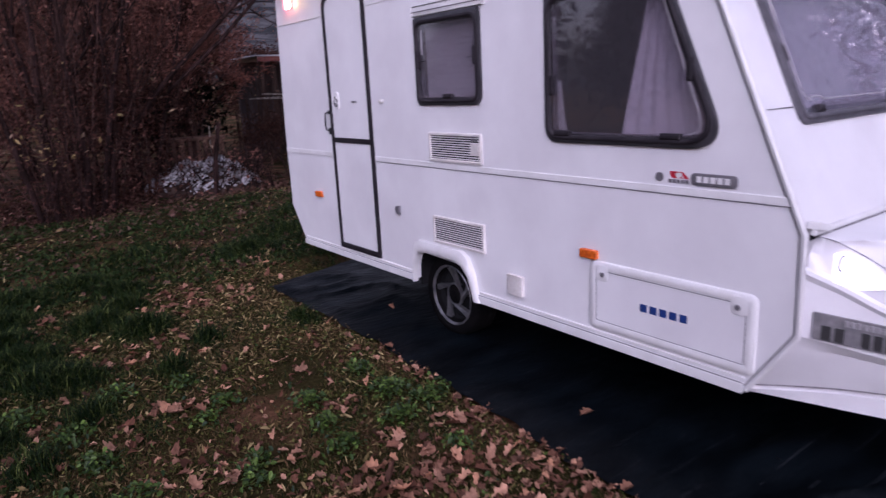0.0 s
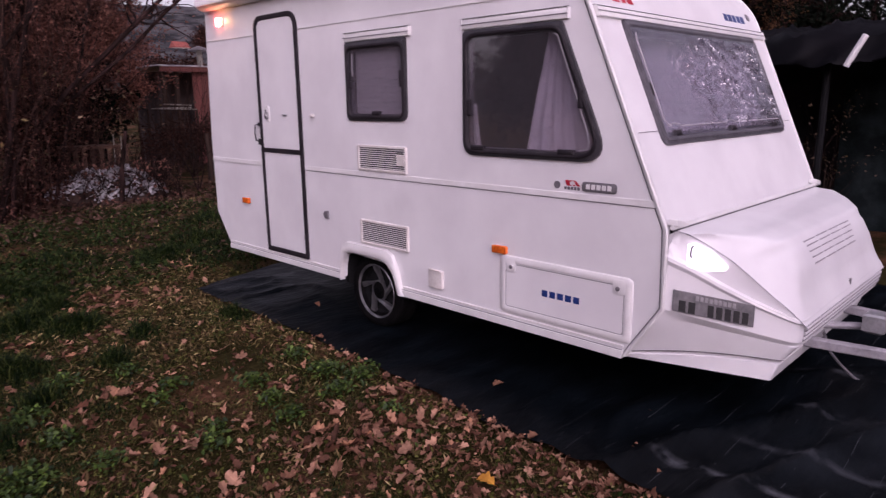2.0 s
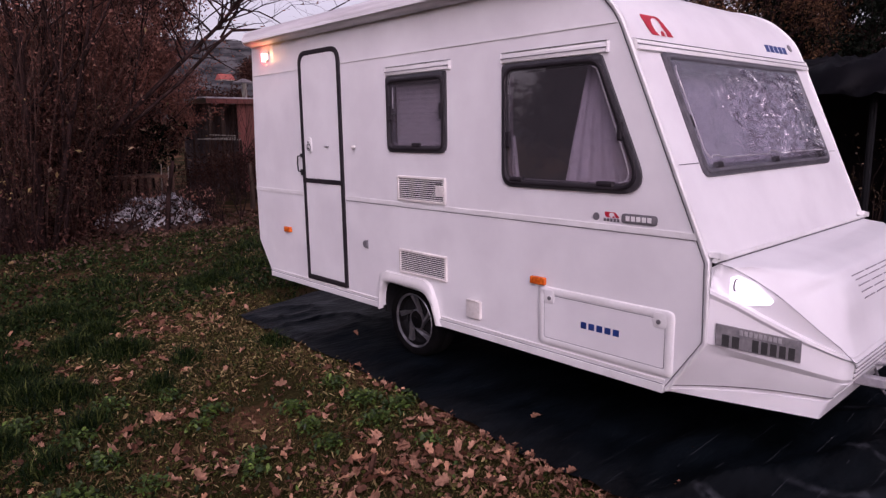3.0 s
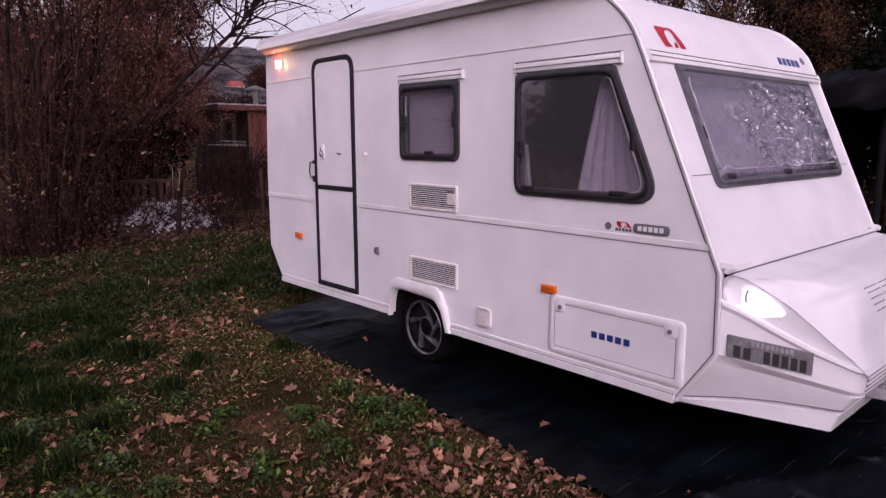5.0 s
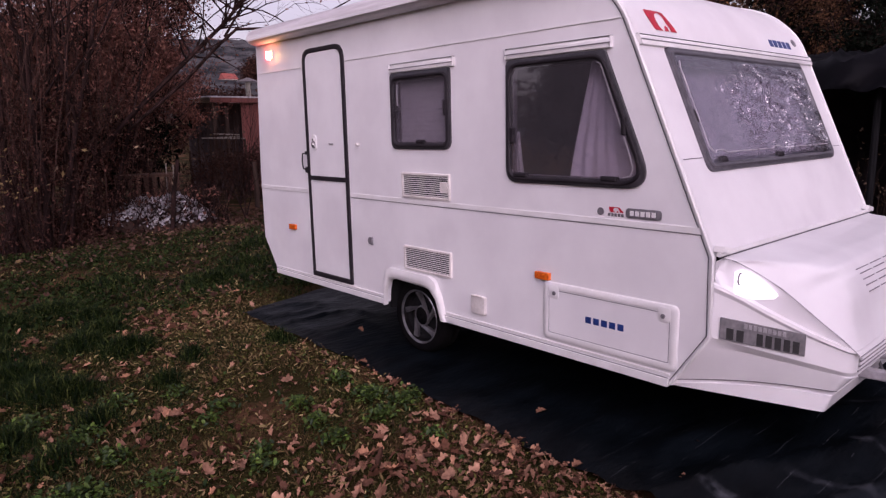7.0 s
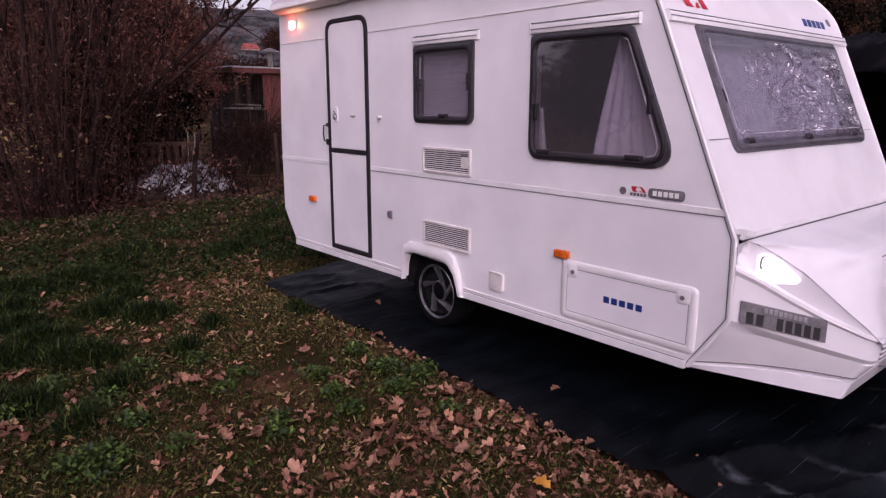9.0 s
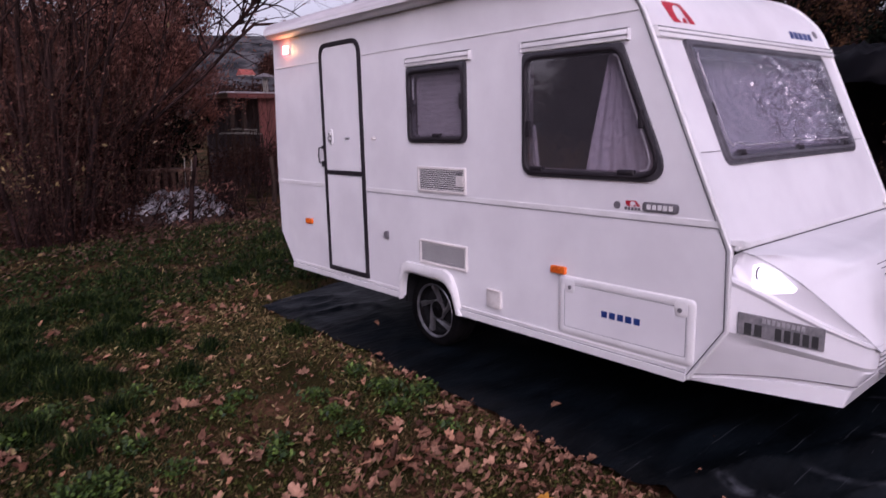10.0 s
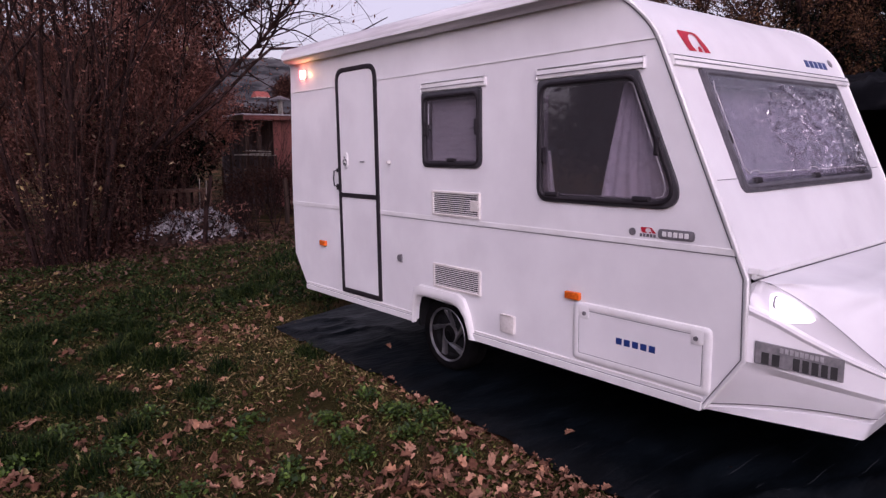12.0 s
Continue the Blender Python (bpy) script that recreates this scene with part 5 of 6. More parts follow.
# a yellowing bush at the foot of the thicket
bush = thing("low_bush", "low bush with sparse yellowing leaves before the thicket", "shrub")
tips, rnd = [], random.Random(77)
for k in range(14):
    s = Shell()
    grow(s, (-1.55 + 0.055 * k, 8.8 + 0.05 * (k % 4), 0.0), (rnd.uniform(-0.4, 0.4), rnd.uniform(-0.3, 0.2), 1), rnd.uniform(0.8, 1.5), 0.011, 1, tips, bend=0.3, split=(2, 4), lift=0.2, sides=4, rnd=rnd)
    part("stem", s, BARK, bush, smooth=True)
high = np.array([q for q in tips if q[2] > 0.75])
leaves("crown", high[rng.integers(0, len(high), 70)] + rng.normal(0, 0.07, (70, 3)), 0.036, YELLOWLEAF, bush, "yellowing withered leaves")

# the leaning bare limb over the caravan's rear
s, tips = Shell(), []
rnd = random.Random(11)
limb = thing("leaning_tree", "bare tree leaning over the garden with thin twigs", "tree")
spine = [Vector(p) for p in ((-0.6, 10.3, 0.0), (-0.1, 10.0, 1.0), (0.5, 9.7, 1.82), (1.42, 9.4, 2.76), (2.18, 9.4, 3.46), (2.9, 9.4, 4.3), (3.4, 9.4, 5.0))]
s.tube(spine, [0.05, 0.044, 0.04, 0.036, 0.03, 0.022, 0.012], 8)
s.tube([spine[2] + Vector((0.1, 0.1, -0.1)), (1.35, 9.3, 2.45), (1.95, 9.25, 3.05), (2.3, 9.3, 3.33), (3.0, 9.2, 3.4), (3.7, 9.0, 3.6), (4.4, 8.8, 4.0)], [0.028, 0.027, 0.026, 0.025, 0.02, 0.016, 0.008], 7)
s.tube([(2.1, 9.32, 3.2), (2.5, 9.4, 3.75), (2.62, 9.4, 4.2), (2.9, 9.4, 4.9)], [0.022, 0.018, 0.014, 0.008], 6)
for k in range(62):
    q = rnd.uniform(0.5, 1) * 6
    i = min(int(q), 5)
    grow(s, spine[i].lerp(spine[i + 1], q - i), (rnd.uniform(-0.7, 1.2), rnd.uniform(-0.8, 0.5), rnd.uniform(-0.15, 1.0)), rnd.uniform(0.5, 2.0), 0.018, 2, tips, bend=0.75, split=(2, 3), lift=0.05, sides=4, rnd=rnd)
part("trunk", s, BARK, limb, smooth=True)
leaves("crown", np.array(tips)[rng.integers(0, len(tips), 260)] + rng.normal(0, 0.08, (260, 3)), 0.035, BRUSHLEAF, limb, "few withered leaves")

# trees behind
for x, y, tall, seed in ((-3.6, 12.6, 3.6, 61), (-2.0, 12.4, 3.9, 62), (-0.5, 12.8, 3.7, 63), (0.7, 13.4, 3.4, 64)):
    tree("tree", "dense brown bush behind the thicket", (x, y, 0), tall, 0.06, 2, 26000, 0.032, BRUSHLEAF, seed=seed, first=0.08, spread=0.36, limbs=16)
tree("tree", "slim russet-leaved tree behind the heap", (1.7, 12.6, 0), 5.4, 0.08, 2, 42000, 0.03, RUSSET, seed=20, first=0.2, spread=0.27, limbs=18)
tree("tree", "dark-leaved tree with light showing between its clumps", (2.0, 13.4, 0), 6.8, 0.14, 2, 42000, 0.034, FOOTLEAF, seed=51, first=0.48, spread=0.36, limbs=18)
tree("tree", "brown-leaved tree behind the thicket", (-3.5, 15.5, 0), 9.0, 0.2, 2, 3500, 0.07, BRUSHLEAF, seed=21)
tree("tree", "brown-leaved tree behind the thicket", (-0.9, 15.5, 0), 8.0, 0.18, 2, 6000, 0.07, BRUSHLEAF, seed=22, first=0.15)
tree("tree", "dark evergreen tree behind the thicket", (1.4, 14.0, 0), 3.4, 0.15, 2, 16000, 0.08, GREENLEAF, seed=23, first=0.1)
tree("tree", "dark brown bush behind the garden shed", (8.2, 24.4, 0), 3.2, 0.08, 2, 8000, 0.06, DARKLEAF, seed=41, first=0.1, limbs=12)
tree("tree", "dark brown bush behind the garden shed", (9.7, 24.4, 0), 3.1, 0.08, 2, 8000, 0.06, DARKLEAF, seed=42, first=0.1, limbs=12)
tree("tree", "dark brown bush behind the garden shed", (11.2, 23.8, 0), 3.2, 0.08, 2, 8000, 0.06, DARKLEAF, seed=43, first=0.1, limbs=12)
tree("tree", "dark evergreen tree beside the far house", (110.0, 220.0, 17.0), 8.5, 0.4, 2, 6000, 0.4, DARKLEAF, seed=24, first=0.1)
tree("tree", "dark brown-leaved oak behind the dark shelter", (9.6, 3.6, 0), 5.6, 0.2, 2, 24000, 0.026, OCHRE, seed=25, first=0.2, limbs=12)
tree("tree", "dark brown-leaved oak behind the dark shelter", (10.8, 6.4, 0), 5.6, 0.2, 2, 18000, 0.028, OCHRE, seed=27, first=0.25)
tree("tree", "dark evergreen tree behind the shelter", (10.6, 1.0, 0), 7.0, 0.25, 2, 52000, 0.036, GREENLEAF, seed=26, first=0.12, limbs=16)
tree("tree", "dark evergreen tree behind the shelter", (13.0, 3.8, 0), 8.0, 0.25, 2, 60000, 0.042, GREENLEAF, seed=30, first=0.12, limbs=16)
# unseen ring of trees, added to block low sky and darken the underbody
for k in range(13):
    a = radians(118 + 15 * k)
    d = 13.5 + 2.0 * (k % 3)
    tree("tree", "unseen brown tree added across the garden to block low sky, mirrored in the panes", (d * math.cos(a), 2 + d * math.sin(a), 0), 3.1 + 0.5 * (k % 4), 0.14, 2, 9000, 0.1, DARKLEAF, seed=70 + k, first=0.05, spread=0.42, limbs=14)

# ---- sheeting pile, crate, post, fence, sheds ----
def mound(a, b):
    return 0.58 * max(0.0, 1 - a * a - b * b) ** 0.6 * (0.8 + 0.5 * noise.noise((a * 2.5, b * 2.5, 5)))


heap = thing("plastic_heap", "heap of torn white plastic sheeting under bare twigs", "heap")
n, vs = 70, []
for j in range(n):
    for i in range(n):
        a, b = i / (n - 1) * 2 - 1, j / (n - 1) * 2 - 1
        vs.append((1.15 + 1.0 * a, 10.4 + 0.65 * b, mound(a, b) - 0.02 + 0.05 * noise.noise((a * 7, b * 7, 0)) + 0.03 * noise.noise((a * 19, b * 19, 3))))
part("core", Shell().add(vs, [(j * n + i, j * n + i + 1, j * n + n + i + 1, j * n + n + i) for j in range(n - 1) for i in range(n - 1)]), OLDWOOD, heap, "dark rubble under the sheeting", smooth=True)
for k in range(290):
    a, r = rnd.uniform(0, 6.28), 0.9 * math.sqrt(rnd.random())
    a, b = r * math.cos(a), r * math.sin(a)
    w, turn = rnd.uniform(0.045, 0.085), Euler((rnd.uniform(-0.9, 0.5), rnd.uniform(-0.7, 0.7), rnd.uniform(0, 6.28))).to_matrix()
    base = Vector((1.15 + 1.0 * a, 10.4 + 0.65 * b, mound(a, b) + rnd.uniform(0.0, 0.06)))
    seed = rnd.uniform(0, 50)
    vs = [base + turn @ Vector((w * (i / 2 - 1) * (1 + 0.4 * noise.noise((i, j, seed))), w * 0.7 * (j / 2 - 1), 0.35 * w * noise.noise((i * 0.9, j * 0.9, seed)))) for j in range(5) for i in range(5)]
    part("scrap", Shell().add(vs, [(5 * j + i, 5 * j + i + 1, 5 * j + 6 + i, 5 * j + 5 + i) for j in range(4) for i in range(4)]), SHEETING, heap)
shreds = Shell()
for k in range(900):
    a, r = rnd.uniform(0, 6.28), 0.98 * math.sqrt(rnd.random())
    a, b = r * math.cos(a), r * math.sin(a)
    w, turn = rnd.uniform(0.018, 0.05), Euler((rnd.uniform(-1.0, 0.6), rnd.uniform(-0.8, 0.8), rnd.uniform(0, 6.28))).to_matrix()
    base = Vector((1.15 + 1.0 * a, 10.4 + 0.65 * b, mound(a, b) + rnd.uniform(0.01, 0.08)))
    shreds.add([base + turn @ Vector(q) for q in ((-w, -w * 0.5, 0), (w * 0.9, -w * 0.6, 0.2 * w), (w, w * 0.4, 0), (0, w * 0.7, 0.3 * w), (-w * 0.8, w * 0.5, 0))], [(0, 1, 2, 3, 4)])
part("torn_sheeting", shreds, SHEETING, heap, "small torn shreds of white plastic", kind="stuff")
s, tips = Shell(), []
for k in range(170):
    x, y = rnd.uniform(0.4, 2.2), rnd.uniform(9.7, 10.7)
    grow(s, (x, y, 0.05), (rnd.uniform(-0.6, 0.6), rnd.uniform(-0.5, 0.2), 0.8), rnd.uniform(0.4, 0.85), 0.011, 1, tips, bend=0.7, sides=3, rnd=rnd)
leaves("heap_leaves", np.stack([rng.uniform(0.4, 2.2, 600), rng.uniform(9.6, 10.7, 600), rng.uniform(0.02, 0.7, 600)], -1), 0.03, BRUSHLEAF, None, "dry brown leaves caught in the twigs over the heap", "stuff", "leaves")
part("pile_twigs", s, BARK, None, "bare brown twigs growing over the sheeting heap", category="twigs", kind="stuff")
part("garden_stake", Shell().tube([(1.1, 9.7, 0.0), (1.18, 9.75, 0.6), (1.32, 9.8, 1.2)], [0.045, 0.04, 0.03], 7), BARK, None, "dark leaning wooden stake before the heap", category="stake", smooth=True)

part("garden_stake", Shell().tube([(3.8, 12.0, 0.0), (3.82, 12.0, 0.5), (3.8, 12.02, 1.0)], [0.06, 0.055, 0.05], 8), OLDWOOD, None, "brown wooden stake beside the caravan's rear", category="stake", smooth=True)

crate = thing("slatted_crate", "brown slatted wooden crate behind the heap", "crate", at=(1.3, 11.3, 0))
part("crate_top", Shell().box((0, 0, 0.89), (1.0, 0.7, 0.05)), CRATEWOOD, crate)
for k in range(7):
    part("slat", Shell().box((-0.42 + 0.14 * k, -0.33, 0.435), (0.07, 0.03, 0.87)), CRATEWOOD, crate)
for x in (-0.46, 0.46):
    part("leg", Shell().box((x, 0.3, 0.433), (0.06, 0.06, 0.866)), CRATEWOOD, crate)

fence = thing("wire_fence", "thin dark wire fence with posts before the sheds", "fence")
fp = [Vector((2.2 + 0.9 * k, 13.5 + 0.25 * k, 0)) for k in range(6)]
for p in fp:
    part("post", Shell().tube([p, p + Vector((0, 0, 1.25))], 0.03, 6), OLDWOOD, fence)
for h in (0.25, 0.6, 0.95, 1.2):
    part("wire", Shell().tube([p + Vector((0, 0, h)) for p in fp], 0.004, 4), OLDWOOD, fence)

shed = thing("garden_shed", "red-brown wooden garden shed with a flat grey roof", "shed", at=(6.4, 17.6, 0))
part("roof", Shell().box((0, 0, 2.6), (3.6, 3.2, 0.035)), SHEETING, shed, "flat pale sheet roof")
part("fascia", Shell().box((0, -1.58, 2.51), (3.5, 0.04, 0.13)), REDWOOD, shed, "dark red fascia board")
for k in range(12):
    part("board", Shell().box((-0.75 + 0.125 * k, -1.4, 1.25), (0.118, 0.03, 2.5)), REDWOOD, shed)
part("back_wall", Shell().box((0, 0.2, 1.25), (3.4, 0.05, 2.5)), GREYBOARD, shed, "grey boarded back wall")
for x in (-1.6, -1.25):
    part("post", Shell().box((x, -1.4, 1.25), (0.09, 0.09, 2.5)), OLDWOOD, shed)
flue = part("flue", Shell().tube([(-0.35, -1.0, 2.6), (-0.35, -1.0, 3.05)], 0.07, 10), PALEWOOD, shed, "pale flue pipe", smooth=40)
part("cowl", Shell().tube([(-0.35, -1.0, 3.05), (-0.35, -1.0, 3.07), (-0.35, -1.0, 3.17)], [0.32, 0.3, 0.04], 12), ROOFING, flue, "grey flue cowl")
s, tips = Shell(), []
sapling = thing("sapling", "bare pale sapling behind the caravan's rear", "tree")
for k in range(3):
    s = Shell()
    grow(s, (2.75, 10.4, 0), (rnd.uniform(-0.45, 0.25), rnd.uniform(-0.3, 0.3), 1), rnd.uniform(1.6, 2.4), 0.016, 1, tips, bend=0.55, split=(2, 3), lift=0.3, sides=5, rnd=rnd)
    part("stem", s, BARK, sapling, smooth=True)
thin = thing("bare_bush", "leafless grey-brown bush of thin upright twigs before the shed", "shrub")
for k in range(16):
    s = Shell()
    grow(s, (3.6 + 0.07 * k, 13.9 + 0.04 * (k % 5), 0), (rnd.uniform(-0.35, 0.35), rnd.uniform(-0.3, 0.3), 1), rnd.uniform(1.5, 2.3), 0.014, 2, tips, bend=0.35, split=(2, 4), lift=0.3, sides=4, rnd=rnd)
    part("stem", s, STEMS, thin, smooth=True)
for x, y, dx in ((1.5, 11.0, 0.05), (1.6, 10.95, 0.06)):
    part("garden_cane", Shell().tube([(x, y, 0.0), (x + dx, y, 1.1)], 0.009, 6), PALEWOOD, None, "pale thin garden cane leaning by the crate", category="cane", smooth=True)
lean = thing("lean_to", "low open frame with pale planks on thin posts", "frame", at=(4.55, 15.2, 0))
for x, y, z, w, tilt in ((-0.05, -0.25, 1.5, 0.95, 2), (0.0, 0.1, 1.52, 0.9, -1), (0.28, 0.35, 1.6, 0.6, 3)):
    part("plank", Shell().box((x, y, z), (w, 0.3, 0.03), Matrix.Rotation(radians(tilt), 3, "Y")), PALEWOOD, lean, "pale weathered plank")
for x, y, h in ((-0.5, -0.4, 1.48), (0.42, -0.4, 1.48), (-0.48, 0.4, 1.5), (0.5, 0.4, 1.57), (-0.05, -0.4, 1.48)):
    part("post", Shell().tube([(x, y, 0), (x, y, h)], 0.025, 6), OLDWOOD, lean)
for z in (0.5, 1.0):
    part("rail", Shell().tube([(-0.5, -0.41, z), (0.42, -0.41, z + 0.04)], 0.015, 5), OLDWOOD, lean)
part("brace", Shell().tube([(-0.5, -0.42, 1.4), (0.42, -0.42, 0.55)], 0.012, 5), OLDWOOD, lean)

for x, y, tall, seed in ((3.1, 12.9, 1.0, 91), (3.9, 13.0, 1.15, 92), (4.7, 13.6, 1.2, 93)):
    tree("bramble", "low tangled brown bramble between the heap and the sheds", (x, y, 0), tall, 0.025, 2, 1500, 0.026, DARKLEAF, seed=seed, first=0.03, spread=0.5, limbs=22)

house = thing("far_house", "distant house with a red tiled roof on the hillside", "house", at=(101.5, 224.0, 17.6))
part("wall", Shell().box((0, 0, 1.3), (4.8, 4.4, 2.6)), RENDERWALL, house)
part("roof", Shell().add([(-2.6, -2.5, 2.4), (2.6, -2.5, 2.4), (2.6, 2.5, 2.4), (-2.6, 2.5, 2.4), (-2.5, 0, 4.4), (2.5, 0, 4.4)], [(0, 1, 5, 4), (2, 3, 4, 5), (0, 4, 3), (1, 2, 5), (0, 3, 2, 1)]), TILE, house, "red tiled roof")
for x in (-1.3, 1.3):
    part("window", Shell().box((x, -2.22, 1.5), (1.0, 0.06, 1.2)), BLACK, house)

# ---- dark shelter beyond the caravan ----
shelter = thing("tarpaulin_shelter", "open shelter covered with sagging black tarpaulin", "shelter")
n, m, vs = 200, 60, []
for j in range(m):
    for i in range(n):
        y, t = -4 + 12 * i / (n - 1), j / (m - 1)
        drop = smoothstep((0.16 - t) / 0.16)
        x = 4.75 + 3.2 * max(0, t - 0.1) - 0.02 * drop
        z = 2.2 + 0.25 * t - 0.33 * drop * (1 + 0.35 * noise.noise((y * 2.1, 2, 0))) + 0.03 * noise.noise((x * 1.1, y * 1.1, 0)) + 0.02 * noise.noise((x * 3, y * 2, 7)) + 0.1 * (1 - abs(noise.noise((x * 0.9 + y * 1.1, y * 0.8 - x * 0.5, 3)))) ** 6 + 0.04 * (1 - abs(noise.noise((x * 2.2 - y * 1.9, y * 1.7 + x, 9)))) ** 7
        vs.append((x + 0.05 * noise.noise((y * 2.0, z * 2, 3)) - 0.12 * drop * (1 - abs(noise.noise((y * 2.6 + z * 3.5, z * 1.5, 5)))) ** 3, y, z))
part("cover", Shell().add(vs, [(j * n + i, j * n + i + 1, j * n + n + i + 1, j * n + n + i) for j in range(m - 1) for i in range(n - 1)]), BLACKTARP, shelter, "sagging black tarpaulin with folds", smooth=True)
for y in (-3.5, -1.5, 0.56, 3.4, 5.7, 7.8):
    part("post", Shell().tube([(4.95, y, 0), (4.95, y, 2.1)], 0.035, 8), DARK, shelter)
part("beam", Shell().tube([(4.95, -4, 2.08), (4.95, 8, 2.08)], 0.03, 8), WOOD, shelter)
n, vs = 80, []
for j in range(16):
    for i in range(n):
        y = -4 + 12 * i / (n - 1)
        vs.append((7.6 + 0.08 * math.sin(y * 5) + 0.05 * noise.noise((y * 2, j * 0.3, 0)), y, 0.0 + 2.45 * j / 15))
part("back_sheet", Shell().add(vs, [(j * n + i, j * n + i + 1, j * n + n + i + 1, j * n + n + i) for j in range(15) for i in range(n - 1)]), BACKSHEET, shelter, "hanging dark sheet", smooth=True)

part("shade_net", Shell().add([(6.3 + 0.06 * math.sin(y * 9) + 0.1 * math.sin(y * 2.1), y, z) for z in (0.0, 0.7, 1.4, 2.2) for y in [-4 + 0.06 * k for k in range(80)]], [(80 * r + k, 80 * r + k + 1, 80 * r + 81 + k, 80 * r + 80 + k) for r in range(3) for k in range(79)]), NET, shelter, "dark green shade netting hanging in folds", smooth=True)
part("hanging_pipe", Shell().tube([(4.68, 0.33, 1.9), (4.69, 0.23, 2.11), (4.7, 0.19, 2.19)], 0.03, 10), PLASTIC, shelter, "short white plastic pipe hung from the beam", smooth=True)
for k in range(9):
    y = 1.15 + 0.11 * k
    part("stake", Shell().tube([(6.6, y, 0.0), (6.6, y + rnd.uniform(-0.03, 0.03), 1.1 + 0.1 * rnd.random())], 0.018, 5), OLDWOOD, shelter, "dark wooden stake")

plant = thing("withered_plant", "tall withered plant with pale yellowed leaves in the shelter", "plant")
tips = []
for k in range(5):
    s = Shell()
    grow(s, (5.55 + 0.05 * k, 0.62 + 0.04 * k, 0.0), (rnd.uniform(-0.15, 0.15), rnd.uniform(-0.15, 0.15), 1), rnd.uniform(0.9, 1.1), 0.009, 1, tips, bend=0.2, split=(2, 3), lift=0.3, sides=4, rnd=rnd)
    part("stem", s, OLDWOOD, plant)
tips = [q for q in tips if q[2] > 0.7]
leaves("pale_leaves", np.array(tips)[rng.integers(0, len(tips), 170)] + rng.normal(0, 0.07, (170, 3)), 0.017, PALELEAF, plant, "pale yellowed leaves")

# ---- turf and fallen leaves ----
def scatter(n, x0, x1, y0, y1, seed):
    g = np.random.default_rng(seed)
    x, y = g.uniform(x0, x1, n), g.uniform(y0, y1, n)
    edge = np.interp(y, [e[0] for e in EDGE] + [3.95, 4.0], [e[1] for e in EDGE] + [-0.47, 9.0])
    keep = x < edge + g.uniform(-0.03, 0.035, n)
    keep |= y > 4.05 + 0.28 * np.clip(x + 0.47, 0, 3)
    return x[keep], y[keep], g


def patch(x, y, s, seed):
    """A smooth field of patches, 0 to 1."""
    a = np.sin(x * s + seed) * np.cos(y * s * 0.9 - seed) + 0.6 * np.sin(x * s * 2.3 - y * s * 1.7 + seed * 2) + 0.4 * np.cos(x * s * 4.1 + y * s * 3.7)
    return np.clip(0.5 + a / 2.6, 0, 1)


TUFTS = [(-1.5, 3.61, 0.19), (-1.73, 3.91, 0.2), (-1.66, 5.13, 0.3), (-1.41, 4.74, 0.24), (-2.16, 4.99, 0.35), (-1.22, 3.06, 0.09), (-0.57, 2.97, 0.12), (-1.56, 2.67, 0.1), (-2.25, 3.43, 0.2), (-2.2, 3.0, 0.2), (-2.37, 4.42, 0.25), (-1.5, 4.24, 0.2), (-2.3, 3.84, 0.2), (-2.04, 2.9, 0.15), (-2.6, 3.23, 0.25), (-2.5, 2.35, 0.14), (-2.35, 1.95, 0.12), (-2.05, 2.35, 0.1), (-1.0, 5.8, 0.5), (-0.1, 5.4, 0.4), (0.6, 5.8, 0.5), (1.5, 7.0, 0.7), (-2.7, 2.5, 0.2)]
BARE = [(-1.15, 1.97, 0.22), (-1.28, 1.93, 0.18), (-1.05, 2.2, 0.18), (-1.39, 1.81, 0.13), (-0.92, 2.15, 0.14)]


def field(x, y, spots):
    """How far a place lies inside any of the round spots, 0 to 1."""
    out = np.zeros_like(x)
    for a, b, r in spots:
        out = np.maximum(out, np.exp(-((x - a) ** 2 + (y - b) ** 2) / (r * r)))
    return out


